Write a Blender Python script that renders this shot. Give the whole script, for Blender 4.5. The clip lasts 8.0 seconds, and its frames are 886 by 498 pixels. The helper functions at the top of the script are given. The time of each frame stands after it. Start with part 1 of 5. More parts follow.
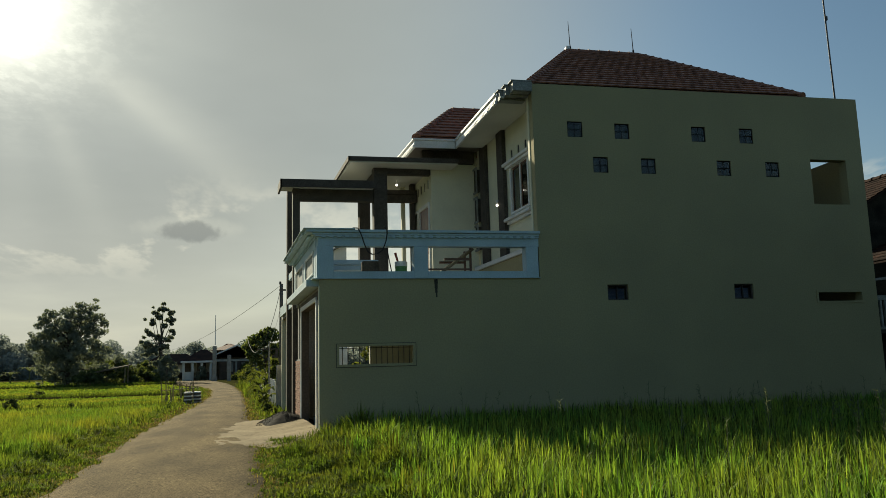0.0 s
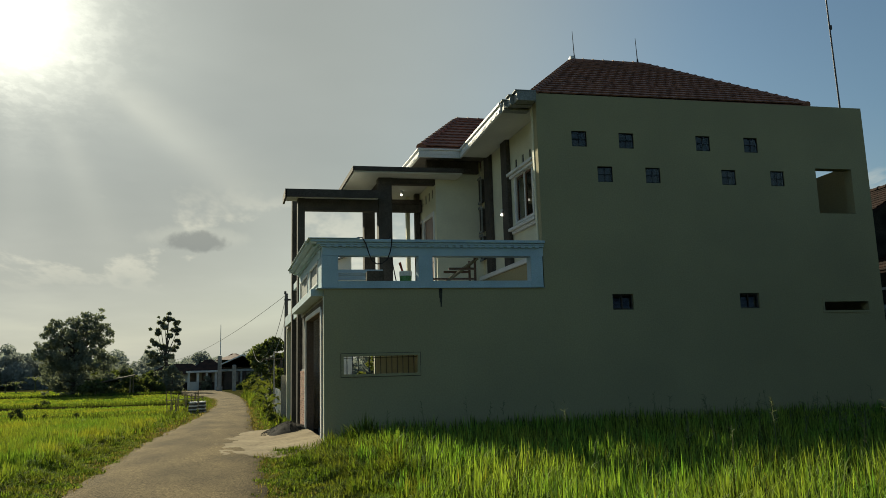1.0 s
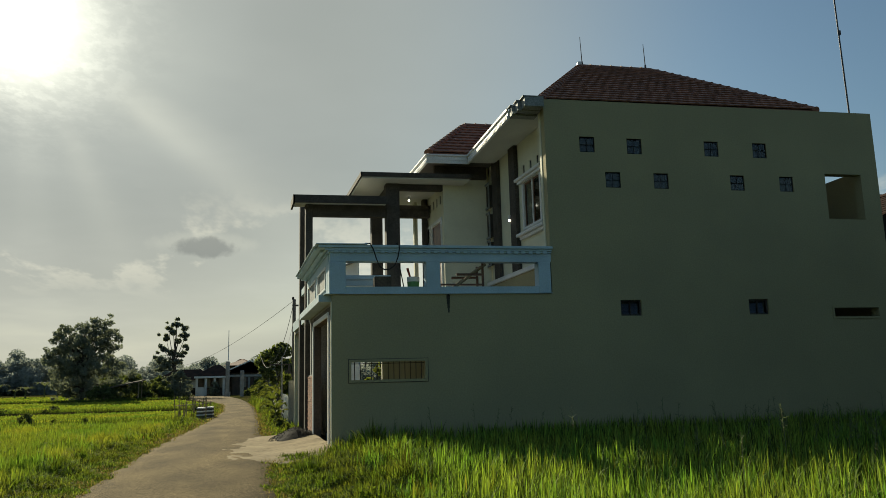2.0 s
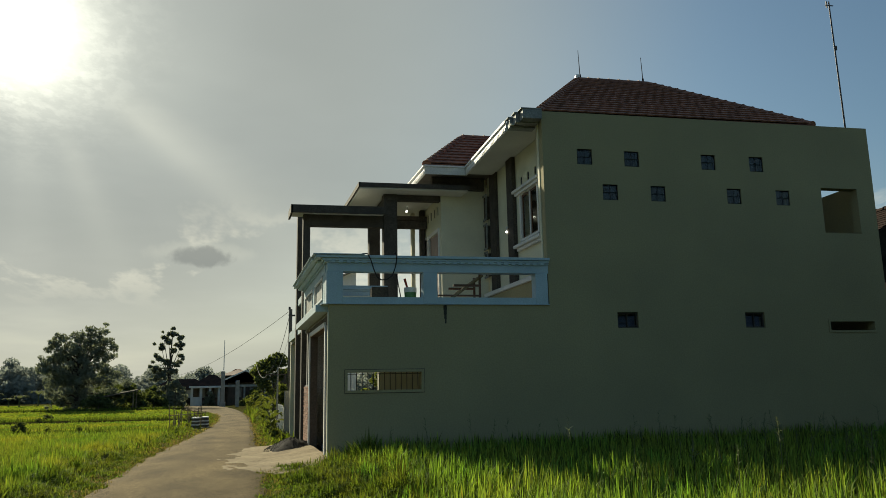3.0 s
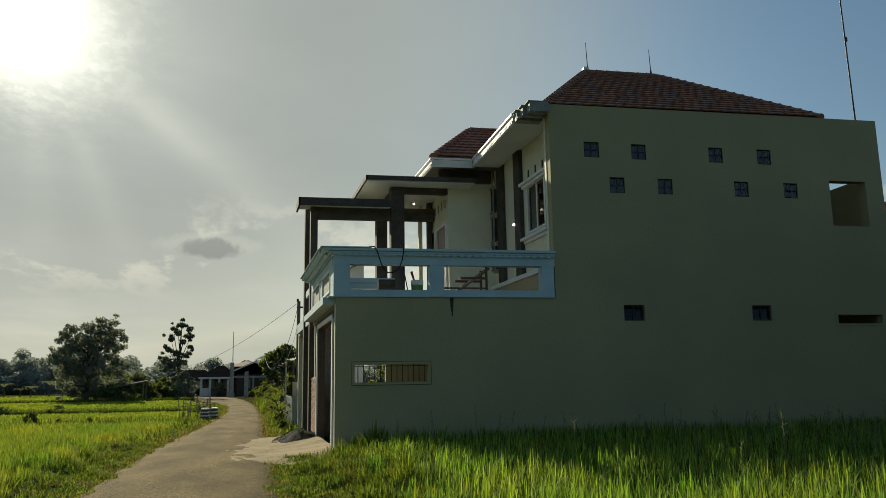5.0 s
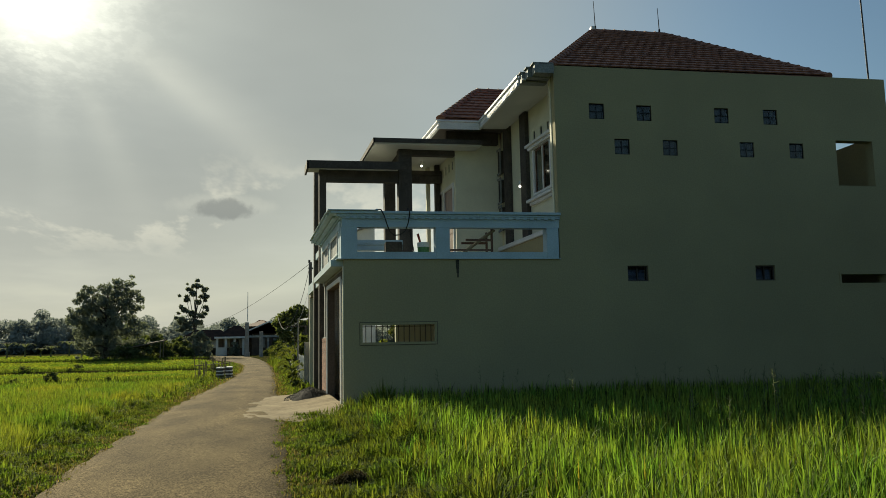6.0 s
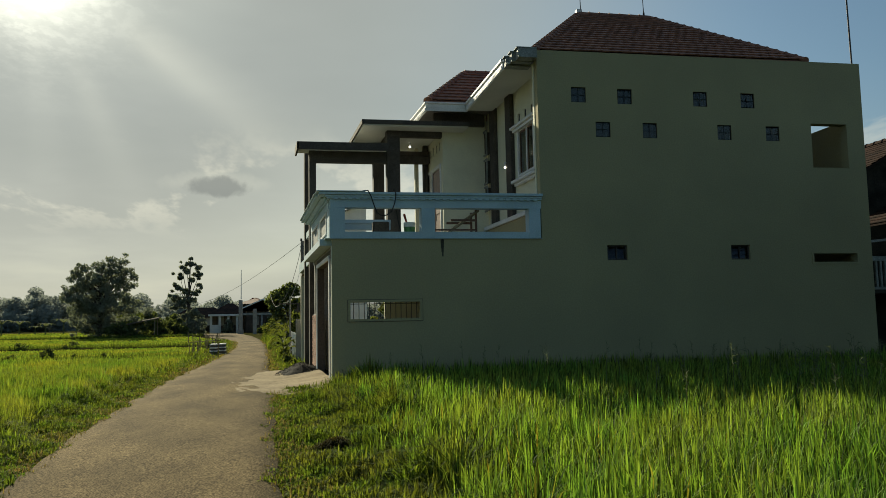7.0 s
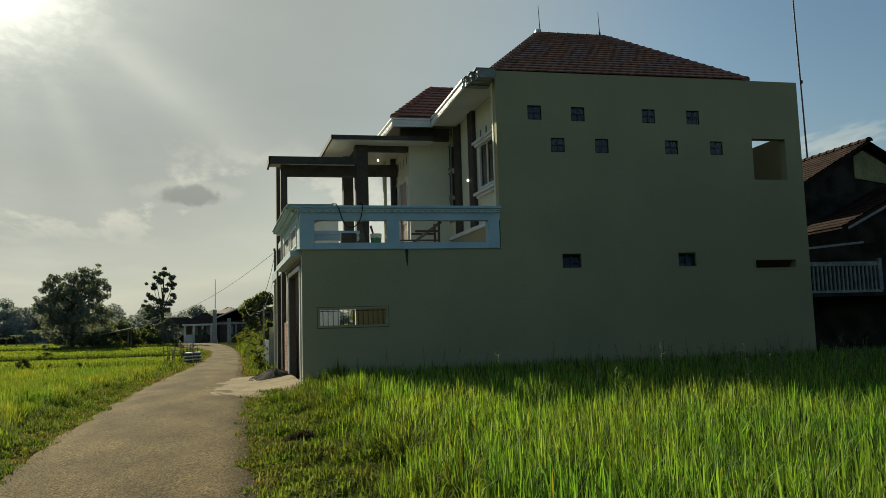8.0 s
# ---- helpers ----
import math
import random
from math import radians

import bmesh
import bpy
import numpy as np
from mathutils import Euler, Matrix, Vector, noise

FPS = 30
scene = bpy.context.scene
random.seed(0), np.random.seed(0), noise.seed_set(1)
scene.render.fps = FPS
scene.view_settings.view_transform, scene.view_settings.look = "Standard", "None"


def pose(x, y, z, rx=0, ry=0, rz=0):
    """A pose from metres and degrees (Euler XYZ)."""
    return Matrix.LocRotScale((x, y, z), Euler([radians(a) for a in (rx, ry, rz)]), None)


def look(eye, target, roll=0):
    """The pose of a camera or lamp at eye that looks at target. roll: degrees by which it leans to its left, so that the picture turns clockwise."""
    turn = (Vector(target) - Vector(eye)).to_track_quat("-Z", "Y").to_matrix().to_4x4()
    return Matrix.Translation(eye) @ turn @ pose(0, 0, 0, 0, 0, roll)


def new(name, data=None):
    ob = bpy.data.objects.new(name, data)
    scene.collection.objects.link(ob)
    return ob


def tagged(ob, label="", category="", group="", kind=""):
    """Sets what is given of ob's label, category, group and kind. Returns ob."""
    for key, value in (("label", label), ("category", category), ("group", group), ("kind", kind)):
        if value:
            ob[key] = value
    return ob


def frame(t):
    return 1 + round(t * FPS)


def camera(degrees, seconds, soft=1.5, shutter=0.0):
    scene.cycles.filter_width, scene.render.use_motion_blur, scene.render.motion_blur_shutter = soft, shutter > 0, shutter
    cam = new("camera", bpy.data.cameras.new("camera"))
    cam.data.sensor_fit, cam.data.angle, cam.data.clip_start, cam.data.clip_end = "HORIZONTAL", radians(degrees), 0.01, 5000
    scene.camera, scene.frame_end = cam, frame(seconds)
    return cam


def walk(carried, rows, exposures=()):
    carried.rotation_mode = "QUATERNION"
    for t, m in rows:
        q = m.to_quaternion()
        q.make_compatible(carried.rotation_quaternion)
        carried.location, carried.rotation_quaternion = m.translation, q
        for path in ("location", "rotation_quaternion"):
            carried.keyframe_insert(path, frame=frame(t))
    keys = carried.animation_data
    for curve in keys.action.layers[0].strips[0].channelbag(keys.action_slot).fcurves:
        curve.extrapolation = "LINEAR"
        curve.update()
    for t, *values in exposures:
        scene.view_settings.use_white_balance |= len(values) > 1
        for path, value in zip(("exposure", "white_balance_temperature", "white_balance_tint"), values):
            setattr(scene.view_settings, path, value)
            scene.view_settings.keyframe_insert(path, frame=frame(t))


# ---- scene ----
cam = camera(59.7, 8.0, soft=0.5)
PATH = [
    (0, (1.121, 0.39, 1.524), (1.534, 2.324, 1.821), -1.6),
    (0.5, (1.105, 0.409, 1.523), (1.516, 2.342, 1.831), -1.4),
    (1, (1.133, 0.386, 1.522), (1.533, 2.319, 1.844), -1.6),
    (1.5, (1.144, 0.403, 1.527), (1.529, 2.337, 1.856), -1.6),
    (1.7, (1.141, 0.399, 1.525), (1.523, 2.334, 1.856), -1.6),
    (2.8, (1.124, 0.380, 1.510), (1.508, 2.309, 1.872), -1.1),
    (3, (1.121, 0.376, 1.508), (1.509, 2.304, 1.874), -1.1),
    (3.5, (1.1, 0.353, 1.528), (1.493, 2.279, 1.899), -1.0),
    (4, (1.114, 0.37, 1.534), (1.509, 2.295, 1.905), -0.9),
    (4.5, (1.12, 0.373, 1.514), (1.508, 2.302, 1.874), -0.9),
    (4.7, (1.128, 0.355, 1.517), (1.509, 2.286, 1.871), -0.9),
    (5.8, (1.232, 0.110, 1.541), (1.568, 2.063, 1.818), -1.1),
    (6, (1.264, 0.025, 1.546), (1.599, 1.982, 1.788), -1.1),
    (6.5, (1.351, -0.218, 1.533), (1.686, 1.745, 1.724), -1.1),
    (7, (1.368, -0.584, 1.516), (1.718, 1.376, 1.701), -1.1),
    (7.5, (1.386, -1.075, 1.499), (1.763, 0.88, 1.691), -1.4),
    (8, (1.45, -1.709, 1.456), (1.862, 0.237, 1.659), -1.7),
]
walk(cam, [(t, look(eye, target, roll)) for t, eye, target, roll in PATH], exposures=[(0.0, 0.38, 6850, 1), (8.0, 0.38, 6850, 1)])

# ---- world, sun ----
SUN_AZ, SUN_EL = 19.0, 24.0   # degrees left of +y, and above the horizon
sun_dir = Vector((-math.sin(radians(SUN_AZ)) * math.cos(radians(SUN_EL)), math.cos(radians(SUN_AZ)) * math.cos(radians(SUN_EL)), math.sin(radians(SUN_EL))))


def make_world():
    w = bpy.data.worlds.new("sky")
    scene.world = w
    w.use_nodes = True
    nt = w.node_tree
    nt.nodes.clear()
    N, L = nt.nodes.new, nt.links.new

    def val(op, a, b=None, c=None, clamp=False):
        n = N("ShaderNodeMath")
        n.operation, n.use_clamp = op, clamp
        for k, v in enumerate((a, b, c)):
            if v is None:
                continue
            if isinstance(v, (int, float)):
                n.inputs[k].default_value = v
            else:
                L(v, n.inputs[k])
        return n.outputs[0]

    def smooth(v, a, b, lo=0.0, hi=1.0):
        n = N("ShaderNodeMapRange")
        n.interpolation_type = "SMOOTHSTEP"
        L(v, n.inputs[0])
        for k, q in zip((1, 2, 3, 4), (a, b, lo, hi)):
            n.inputs[k].default_value = q
        return n.outputs[0]

    def mix(f, a, b, kind="MIX"):
        n = N("ShaderNodeMix")
        n.data_type, n.blend_type = "RGBA", kind
        for k, v in ((0, f), (6, a), (7, b)):
            if isinstance(v, (int, float)):
                n.inputs[k].default_value = v
            elif isinstance(v, tuple):
                n.inputs[k].default_value = (*v, 1)
            else:
                L(v, n.inputs[k])
        return n.outputs[2]

    tc = N("ShaderNodeTexCoord")
    d = tc.outputs["Generated"]
    sky = N("ShaderNodeTexSky")
    sky.sky_type, sky.sun_disc = "NISHITA", False
    sky.sun_elevation, sky.sun_rotation = radians(SUN_EL), radians(-SUN_AZ)
    sky.dust_density, sky.air_density = 2.0, 1.0
    clear = mix(1.0, sky.outputs[0], (SKY_GAIN * 0.79, SKY_GAIN * 0.97, SKY_GAIN * 1.08), "MULTIPLY")
    sep = N("ShaderNodeSeparateXYZ")
    L(d, sep.inputs[0])
    dot = N("ShaderNodeVectorMath")
    dot.operation = "DOT_PRODUCT"
    dot.inputs[1].default_value = sun_dir
    L(d, dot.inputs[0])
    g = val("MAXIMUM", dot.outputs["Value"], 0.0)
    # clouds on a flat layer overhead: the direction divided by its height
    up = val("ADD", val("MAXIMUM", sep.outputs[2], 0.0), 0.12)
    flat = N("ShaderNodeCombineXYZ")
    L(val("DIVIDE", sep.outputs[0], up), flat.inputs[0])
    L(val("DIVIDE", sep.outputs[1], up), flat.inputs[1])

    def cloud(scale, detail, rough, off, stretch=1.0):
        m = N("ShaderNodeMapping")
        m.inputs["Location"].default_value = (off, off * 0.7, 0)
        m.inputs["Scale"].default_value = (1.0, stretch, 1)
        L(flat.outputs[0], m.inputs[0])
        n = N("ShaderNodeTexNoise")
        n.inputs["Scale"].default_value, n.inputs["Detail"].default_value, n.inputs["Roughness"].default_value = scale, detail, rough
        L(m.outputs[0], n.inputs["Vector"])
        return n.outputs[0]

    veil = smooth(g, 0.66, 0.97)                       # thin grey cloud round the sun
    low = val("MULTIPLY", smooth(sep.outputs[2], 0.30, 0.02), smooth(g, 0.35, 0.80))   # haze towards the horizon
    cover = val("MAXIMUM", veil, val("MULTIPLY", low, 0.97))
    broad = cloud(0.9, 4, 0.55, 3.1)
    cover = val("MULTIPLY", cover, smooth(broad, 0.2, 0.5, 0.97, 1.0), None, True)
    grey = mix(low, VEIL, HAZE)
    grey = mix(smooth(broad, 0.35, 0.7), grey, mix(1.0, grey, (0.91, 0.92, 0.92), "MULTIPLY"))
    col = mix(cover, clear, grey)
    # a low bank of cumulus with bright rims and small dark clouds
    puff = cloud(1.3, 6, 0.6, 8.3, 0.45)
    band = val("MULTIPLY", smooth(sep.outputs[2], 0.10, 0.15), smooth(sep.outputs[2], 0.26, 0.17))
    rim = val("MULTIPLY", val("MULTIPLY", smooth(puff, 0.50, 0.56), smooth(puff, 0.64, 0.56)), band)
    col = mix(val("MULTIPLY", rim, 0.38), col, (0.66, 0.62, 0.54))
    body = val("MULTIPLY", smooth(puff, 0.57, 0.68), band)
    col = mix(val("MULTIPLY", body, 0.38), col, (0.35, 0.36, 0.36))
    # one small dark lens-shaped cloud
    off = N("ShaderNodeVectorMath")
    off.operation = "SUBTRACT"
    L(d, off.inputs[0])
    off.inputs[1].default_value = (-0.1085, 0.9793, 0.1706)
    so = N("ShaderNodeSeparateXYZ")
    L(off.outputs[0], so.inputs[0])
    fine = N("ShaderNodeTexNoise")
    fine.inputs["Scale"].default_value, fine.inputs["Detail"].default_value, fine.inputs["Roughness"].default_value = 55.0, 5, 0.6
    L(d, fine.inputs["Vector"])
    edge = val("MULTIPLY", val("SUBTRACT", fine.outputs[0], 0.5), 1.9)
    far = val("ADD", val("POWER", val("MULTIPLY", so.outputs[0], 25.0), 2.0), val("POWER", val("MULTIPLY", so.outputs[2], 78.0), 2.0))
    lens = smooth(val("ADD", far, edge), 1.3, 0.35)
    crown = val("MULTIPLY", smooth(val("ADD", far, val("MULTIPLY", edge, 1.4)), 3.4, 1.2), smooth(so.outputs[2], -0.010, 0.006))
    col = mix(val("MULTIPLY", crown, 0.16), col, (0.62, 0.60, 0.53))
    col = mix(val("MULTIPLY", lens, 0.85), col, (0.175, 0.185, 0.192))
    # soft beams fanning out from the sun
    ax = sun_dir.cross(Vector((0, 0, 1))).normalized()
    ay = ax.cross(sun_dir)
    arms = []
    for axis in (ax, ay):
        n = N("ShaderNodeVectorMath")
        n.operation = "DOT_PRODUCT"
        n.inputs[1].default_value = axis
        L(d, n.inputs[0])
        arms.append(n.outputs["Value"])
    turn = val("ARCTAN2", arms[1], arms[0])
    fan = N("ShaderNodeCombineXYZ")
    L(val("COSINE", turn), fan.inputs[0])
    L(val("SINE", turn), fan.inputs[1])
    fn = N("ShaderNodeTexNoise")
    fn.inputs["Scale"].default_value, fn.inputs["Detail"].default_value = 1.9, 2
    L(fan.outputs[0], fn.inputs["Vector"])
    beam = val("MULTIPLY", smooth(fn.outputs[0], 0.44, 0.64), val("POWER", g, 16.0))
    col = mix(val("MULTIPLY", beam, 0.04), col, (0.75, 0.74, 0.68))
    # two marked beams below the sun
    away = smooth(g, 0.997, 0.985)
    for angle, width, power, amount in ((-0.56, 0.09, 22.0, 0.26), (-0.44, 0.07, 30.0, 0.12), (-1.12, 0.09, 34.0, 0.13)):
        shape = val("EXPONENT", val("MULTIPLY", val("POWER", val("DIVIDE", val("SUBTRACT", turn, angle), width), 2.0), -1.0))
        ray = val("MULTIPLY", val("MULTIPLY", shape, val("POWER", g, power)), away)
        col = mix(val("MULTIPLY", ray, amount), col, (0.80, 0.78, 0.70))
    # the sun behind broken cloud
    wisp = smooth(cloud(4.5, 8, 0.7, 1.7), 0.40, 0.62, 0.35, 1.0)
    scales = cloud(26.0, 4, 0.6, 2.2, 0.7)             # small rippled cloudlets at its edge
    wisp = val("MULTIPLY", wisp, smooth(scales, 0.42, 0.60, 0.66, 1.25))
    halo = val("ADD", val("MULTIPLY", val("POWER", g, 260.0), wisp), val("MULTIPLY", val("POWER", g, 75.0), 0.22))
    core = val("POWER", g, 520.0)
    wide = val("POWER", g, 9.0)
    glow = val("ADD", val("MULTIPLY_ADD", halo, GLOW_HALO, val("MULTIPLY", core, GLOW_CORE)), val("MULTIPLY", wide, GLOW_WIDE))
    lit = mix(1.0, (1.0, 0.96, 0.86), (1, 1, 1), "MULTIPLY")
    sc = N("ShaderNodeVectorMath")
    sc.operation = "SCALE"
    L(lit, sc.inputs[0])
    L(glow, sc.inputs["Scale"])
    col = mix(1.0, col, sc.outputs[0], "ADD")
    bg = N("ShaderNodeBackground")
    L(col, bg.inputs[0])
    out = N("ShaderNodeOutputWorld")
    L(bg.outputs[0], out.inputs[0])


SKY_GAIN = 0.066
VEIL, HAZE = (0.246, 0.264, 0.278), (0.352, 0.352, 0.336)
GLOW_HALO, GLOW_CORE, GLOW_WIDE = 0.40, 0.85, 0.075
make_world()
sun = new("sun", bpy.data.lights.new("sun", "SUN"))
sun.data.energy, sun.data.angle, sun.data.color = 5.0, radians(0.9), (1.0, 0.90, 0.72)
sun.matrix_world = look(sun_dir * 50, (0, 0, 0))


# ---- materials ----
def material(name, base, second=None, scale=3.0, fine=60.0, rough=0.8, metal=0.0, bump=0.15, random_amount=0.0, translucent=0.0, streak=False, island=False, detail=0.35, spec=0.5, octaves=3, grain=0.0, tint_colour=(1.5, 1.35, 0.5), drawn=1.0):
    """A surface with broad stains, fine grain and relief."""
    m = bpy.data.materials.new(name)
    m.use_nodes = True
    nt = m.node_tree
    N, L = nt.nodes.new, nt.links.new
    p = nt.nodes["Principled BSDF"]
    second = second or tuple(c * 0.72 for c in base)
    tc = N("ShaderNodeTexCoord")
    src = tc.outputs["Object"]
    if streak:
        mp = N("ShaderNodeMapping")
        mp.inputs["Scale"].default_value = (1, 1, 0.18)
        L(src, mp.inputs[0])
        src = mp.outputs[0]
    if drawn != 1.0:
        mp = N("ShaderNodeMapping")
        mp.inputs["Scale"].default_value = (1, drawn, 1)
        L(src, mp.inputs[0])
        src = mp.outputs[0]
    a, b = N("ShaderNodeTexNoise"), N("ShaderNodeTexNoise")
    a.inputs["Scale"].default_value, a.inputs["Detail"].default_value = scale, 5
    b.inputs["Scale"].default_value, b.inputs["Detail"].default_value = fine, octaves
    b.inputs["Roughness"].default_value = 0.5 if octaves < 5 else 0.75
    L(src, a.inputs["Vector"])
    L(src if drawn != 1.0 else tc.outputs["Object"], b.inputs["Vector"])
    r = N("ShaderNodeMapRange")
    r.inputs[1].default_value, r.inputs[2].default_value = 0.35, 0.65
    L(a.outputs[0], r.inputs[0])
    mx = N("ShaderNodeMix")
    mx.data_type = "RGBA"
    mx.inputs[6].default_value, mx.inputs[7].default_value = (*base, 1), (*second, 1)
    L(r.outputs[0], mx.inputs[0])
    col = mx.outputs[2]
    h = N("ShaderNodeMapRange")
    h.inputs[1].default_value, h.inputs[2].default_value, h.inputs[3].default_value, h.inputs[4].default_value = 0.3, 0.7, 1 - detail, 1 + detail * 0.5
    L(b.outputs[0], h.inputs[0])
    factor = h.outputs[0]
    if random_amount:
        if island:
            rnd = N("ShaderNodeNewGeometry").outputs["Random Per Island"]
        else:
            rnd = N("ShaderNodeObjectInfo").outputs["Random"]
        q = N("ShaderNodeMapRange")
        q.inputs[3].default_value, q.inputs[4].default_value = 1 - random_amount, 1 + random_amount
        L(rnd, q.inputs[0])
        mm = N("ShaderNodeMath")
        mm.operation = "MULTIPLY"
        L(factor, mm.inputs[0])
        L(q.outputs[0], mm.inputs[1])
        factor = mm.outputs[0]
    if grain:
        # coarse stone grain with hard contrast
        c = N("ShaderNodeTexNoise")
        c.inputs["Scale"].default_value, c.inputs["Detail"].default_value = grain, 2
        L(tc.outputs["Object"], c.inputs["Vector"])
        q = N("ShaderNodeMapRange")
        q.inputs[1].default_value, q.inputs[2].default_value, q.inputs[3].default_value, q.inputs[4].default_value = 0.40, 0.62, 0.45, 1.65
        L(c.outputs[0], q.inputs[0])
        mm = N("ShaderNodeMath")
        mm.operation = "MULTIPLY"
        L(factor, mm.inputs[0])
        L(q.outputs[0], mm.inputs[1])
        factor = mm.outputs[0]
    s = N("ShaderNodeVectorMath")
    s.operation = "SCALE"
    L(col, s.inputs[0])
    L(factor, s.inputs["Scale"])
    L(s.outputs[0], p.inputs["Base Color"])
    p.inputs["Roughness"].default_value, p.inputs["Metallic"].default_value = rough, metal
    p.inputs["Specular IOR Level"].default_value = spec
    if bump:
        bp = N("ShaderNodeBump")
        bp.inputs["Strength"].default_value, bp.inputs["Distance"].default_value = bump, 0.02
        L(b.outputs[0], bp.inputs["Height"])
        L(bp.outputs[0], p.inputs["Normal"])
    if translucent:
        t = N("ShaderNodeBsdfTranslucent")
        tint = N("ShaderNodeMix")
        tint.data_type, tint.blend_type = "RGBA", "MULTIPLY"
        tint.inputs[0].default_value = 1.0
        tint.inputs[7].default_value = (*tint_colour, 1)
        L(s.outputs[0], tint.inputs[6])
        L(tint.outputs[2], t.inputs[0])
        ms = N("ShaderNodeMixShader")
        ms.inputs[0].default_value = translucent
        L(p.outputs[0], ms.inputs[1])
        L(t.outputs[0], ms.inputs[2])
        L(ms.outputs[0], nt.nodes["Material Output"].inputs[0])
    return m


M = {}
M["render"] = material("olive_grey_render", (0.375, 0.334, 0.190), (0.328, 0.294, 0.172), 0.45, 30, 0.9, bump=0.2, detail=0.12, spec=0.2)
M["cream"] = material("cream_wall_paint", (0.74, 0.72, 0.54), (0.66, 0.64, 0.48), 1.2, 50, 0.7, bump=0.1, detail=0.1, spec=0.3)
M["pale_blue"] = material("pale_blue_paint", (0.45, 0.58, 0.63), (0.38, 0.50, 0.55), 1.5, 40, 0.65, bump=0.1, detail=0.12, spec=0.3)
M["white"] = material("white_paint", (0.76, 0.76, 0.74), (0.66, 0.66, 0.63), 1.5, 40, 0.6, bump=0.08, detail=0.12)
M["dark"] = material("dark_brown_stone_cladding", (0.098, 0.086, 0.072), (0.070, 0.062, 0.053), 3, 30, 0.85, bump=0.3, spec=0.15)
M["ceiling"] = material("grey_white_ceiling_board", (0.60, 0.60, 0.55), (0.52, 0.52, 0.48), 1, 40, 0.8, bump=0.05, detail=0.06, spec=0.2)
M["wood"] = material("brown_door_wood", (0.16, 0.075, 0.035), (0.1, 0.045, 0.02), 4, 50, 0.45, bump=0.15)
M["tile"] = material("red_clay_roof_tile", (0.30, 0.125, 0.075), (0.20, 0.088, 0.058), 1.1, 25, 0.75, bump=0.3, random_amount=0.25)
M["tile_stuff"] = material("red_clay_roof_tile_rest", (0.30, 0.125, 0.075), (0.20, 0.088, 0.058), 1.1, 25, 0.75, bump=0.3, random_amount=0.25, island=True)
M["old_tile"] = material("weathered_brown_roof_tile", (0.062, 0.034, 0.026), (0.030, 0.021, 0.018), 1.5, 25, 0.9, bump=0.4, random_amount=0.3, island=True, spec=0.1)
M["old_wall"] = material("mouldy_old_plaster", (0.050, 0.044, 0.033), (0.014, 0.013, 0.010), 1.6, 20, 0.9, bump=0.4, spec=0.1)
M["yellow_wall"] = material("faded_yellow_plaster", (0.30, 0.27, 0.12), (0.18, 0.165, 0.08), 2, 20, 0.85, bump=0.2)
M["concrete"] = material("bare_concrete", (0.34, 0.33, 0.30), (0.25, 0.24, 0.22), 2, 35, 0.85, bump=0.3)
M["sand"] = material("dusty_pale_apron", (0.40, 0.33, 0.215), (0.28, 0.225, 0.145), 1.4, 9, 0.95, bump=0.3, spec=0.03, octaves=8)
M["gravel"] = material("dark_gravel", (0.105, 0.097, 0.085), (0.070, 0.065, 0.057), 6, 50, 0.95, bump=0.8, random_amount=0.4, island=True, spec=0.05)
M["asphalt"] = material("worn_asphalt", (0.225, 0.166, 0.082), (0.122, 0.092, 0.047), 1.1, 22, 0.95, bump=0.5, detail=0.55, spec=0.03, octaves=7, grain=55, drawn=0.45)
M["soil"] = material("grassy_soil", (0.085, 0.075, 0.028), (0.060, 0.066, 0.020), 2.2, 14, 0.95, bump=0.5, spec=0.0, octaves=7, grain=30)
M["rice"] = material("rice_leaf", (0.120, 0.232, 0.035), (0.215, 0.262, 0.042), 0.8, 3.0, 0.75, bump=0, random_amount=0.9, island=True, translucent=0.40, detail=0.2, spec=0.25, tint_colour=(1.36, 1.4, 0.75))
M["verge"] = material("verge_grass", (0.094, 0.162, 0.032), (0.132, 0.156, 0.040), 1.8, 5.0, 0.8, bump=0, random_amount=0.7, island=True, translucent=0.48, detail=0.3, spec=0.1)
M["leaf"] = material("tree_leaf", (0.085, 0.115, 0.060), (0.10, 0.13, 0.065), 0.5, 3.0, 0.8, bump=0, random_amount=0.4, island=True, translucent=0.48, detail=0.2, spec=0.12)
# Leaf colour greyed and lightened to stand in for haze on far trees.
M["haze_leaf"] = material("haze_tinted_tree_leaf", (0.190, 0.212, 0.172), (0.21, 0.228, 0.182), 0.05, 0.6, 0.95, bump=0, random_amount=0.15, island=True, translucent=0.42, detail=0.15, spec=0.05, tint_colour=(1.25, 1.25, 0.9))
# Distance haze over the horizon wood is put into this pale grey-green.
M["wood_haze"] = material("haze_tinted_woodland_leaf", (0.28, 0.305, 0.285), (0.30, 0.325, 0.30), 0.03, 0.4, 0.95, bump=0, random_amount=0.12, island=True, translucent=0.45, detail=0.15, spec=0.02, tint_colour=(1.1, 1.12, 1.0))
M["straw"] = material("yellowed_rice_leaf", (0.30, 0.25, 0.045), (0.26, 0.27, 0.05), 1.5, 5.0, 0.8, bump=0, random_amount=0.4, island=True, translucent=0.5, detail=0.3, spec=0.1, tint_colour=(1.3, 1.2, 0.6))
M["pole"] = material("weathered_pole", (0.20, 0.18, 0.15), (0.13, 0.115, 0.095), 3, 30, 0.9, bump=0.3, spec=0.1)
M["dead"] = material("dead_weeds", (0.075, 0.060, 0.030), (0.05, 0.05, 0.02), 3, 9, 0.95, bump=0, random_amount=0.4, island=True, translucent=0.25, spec=0.03)
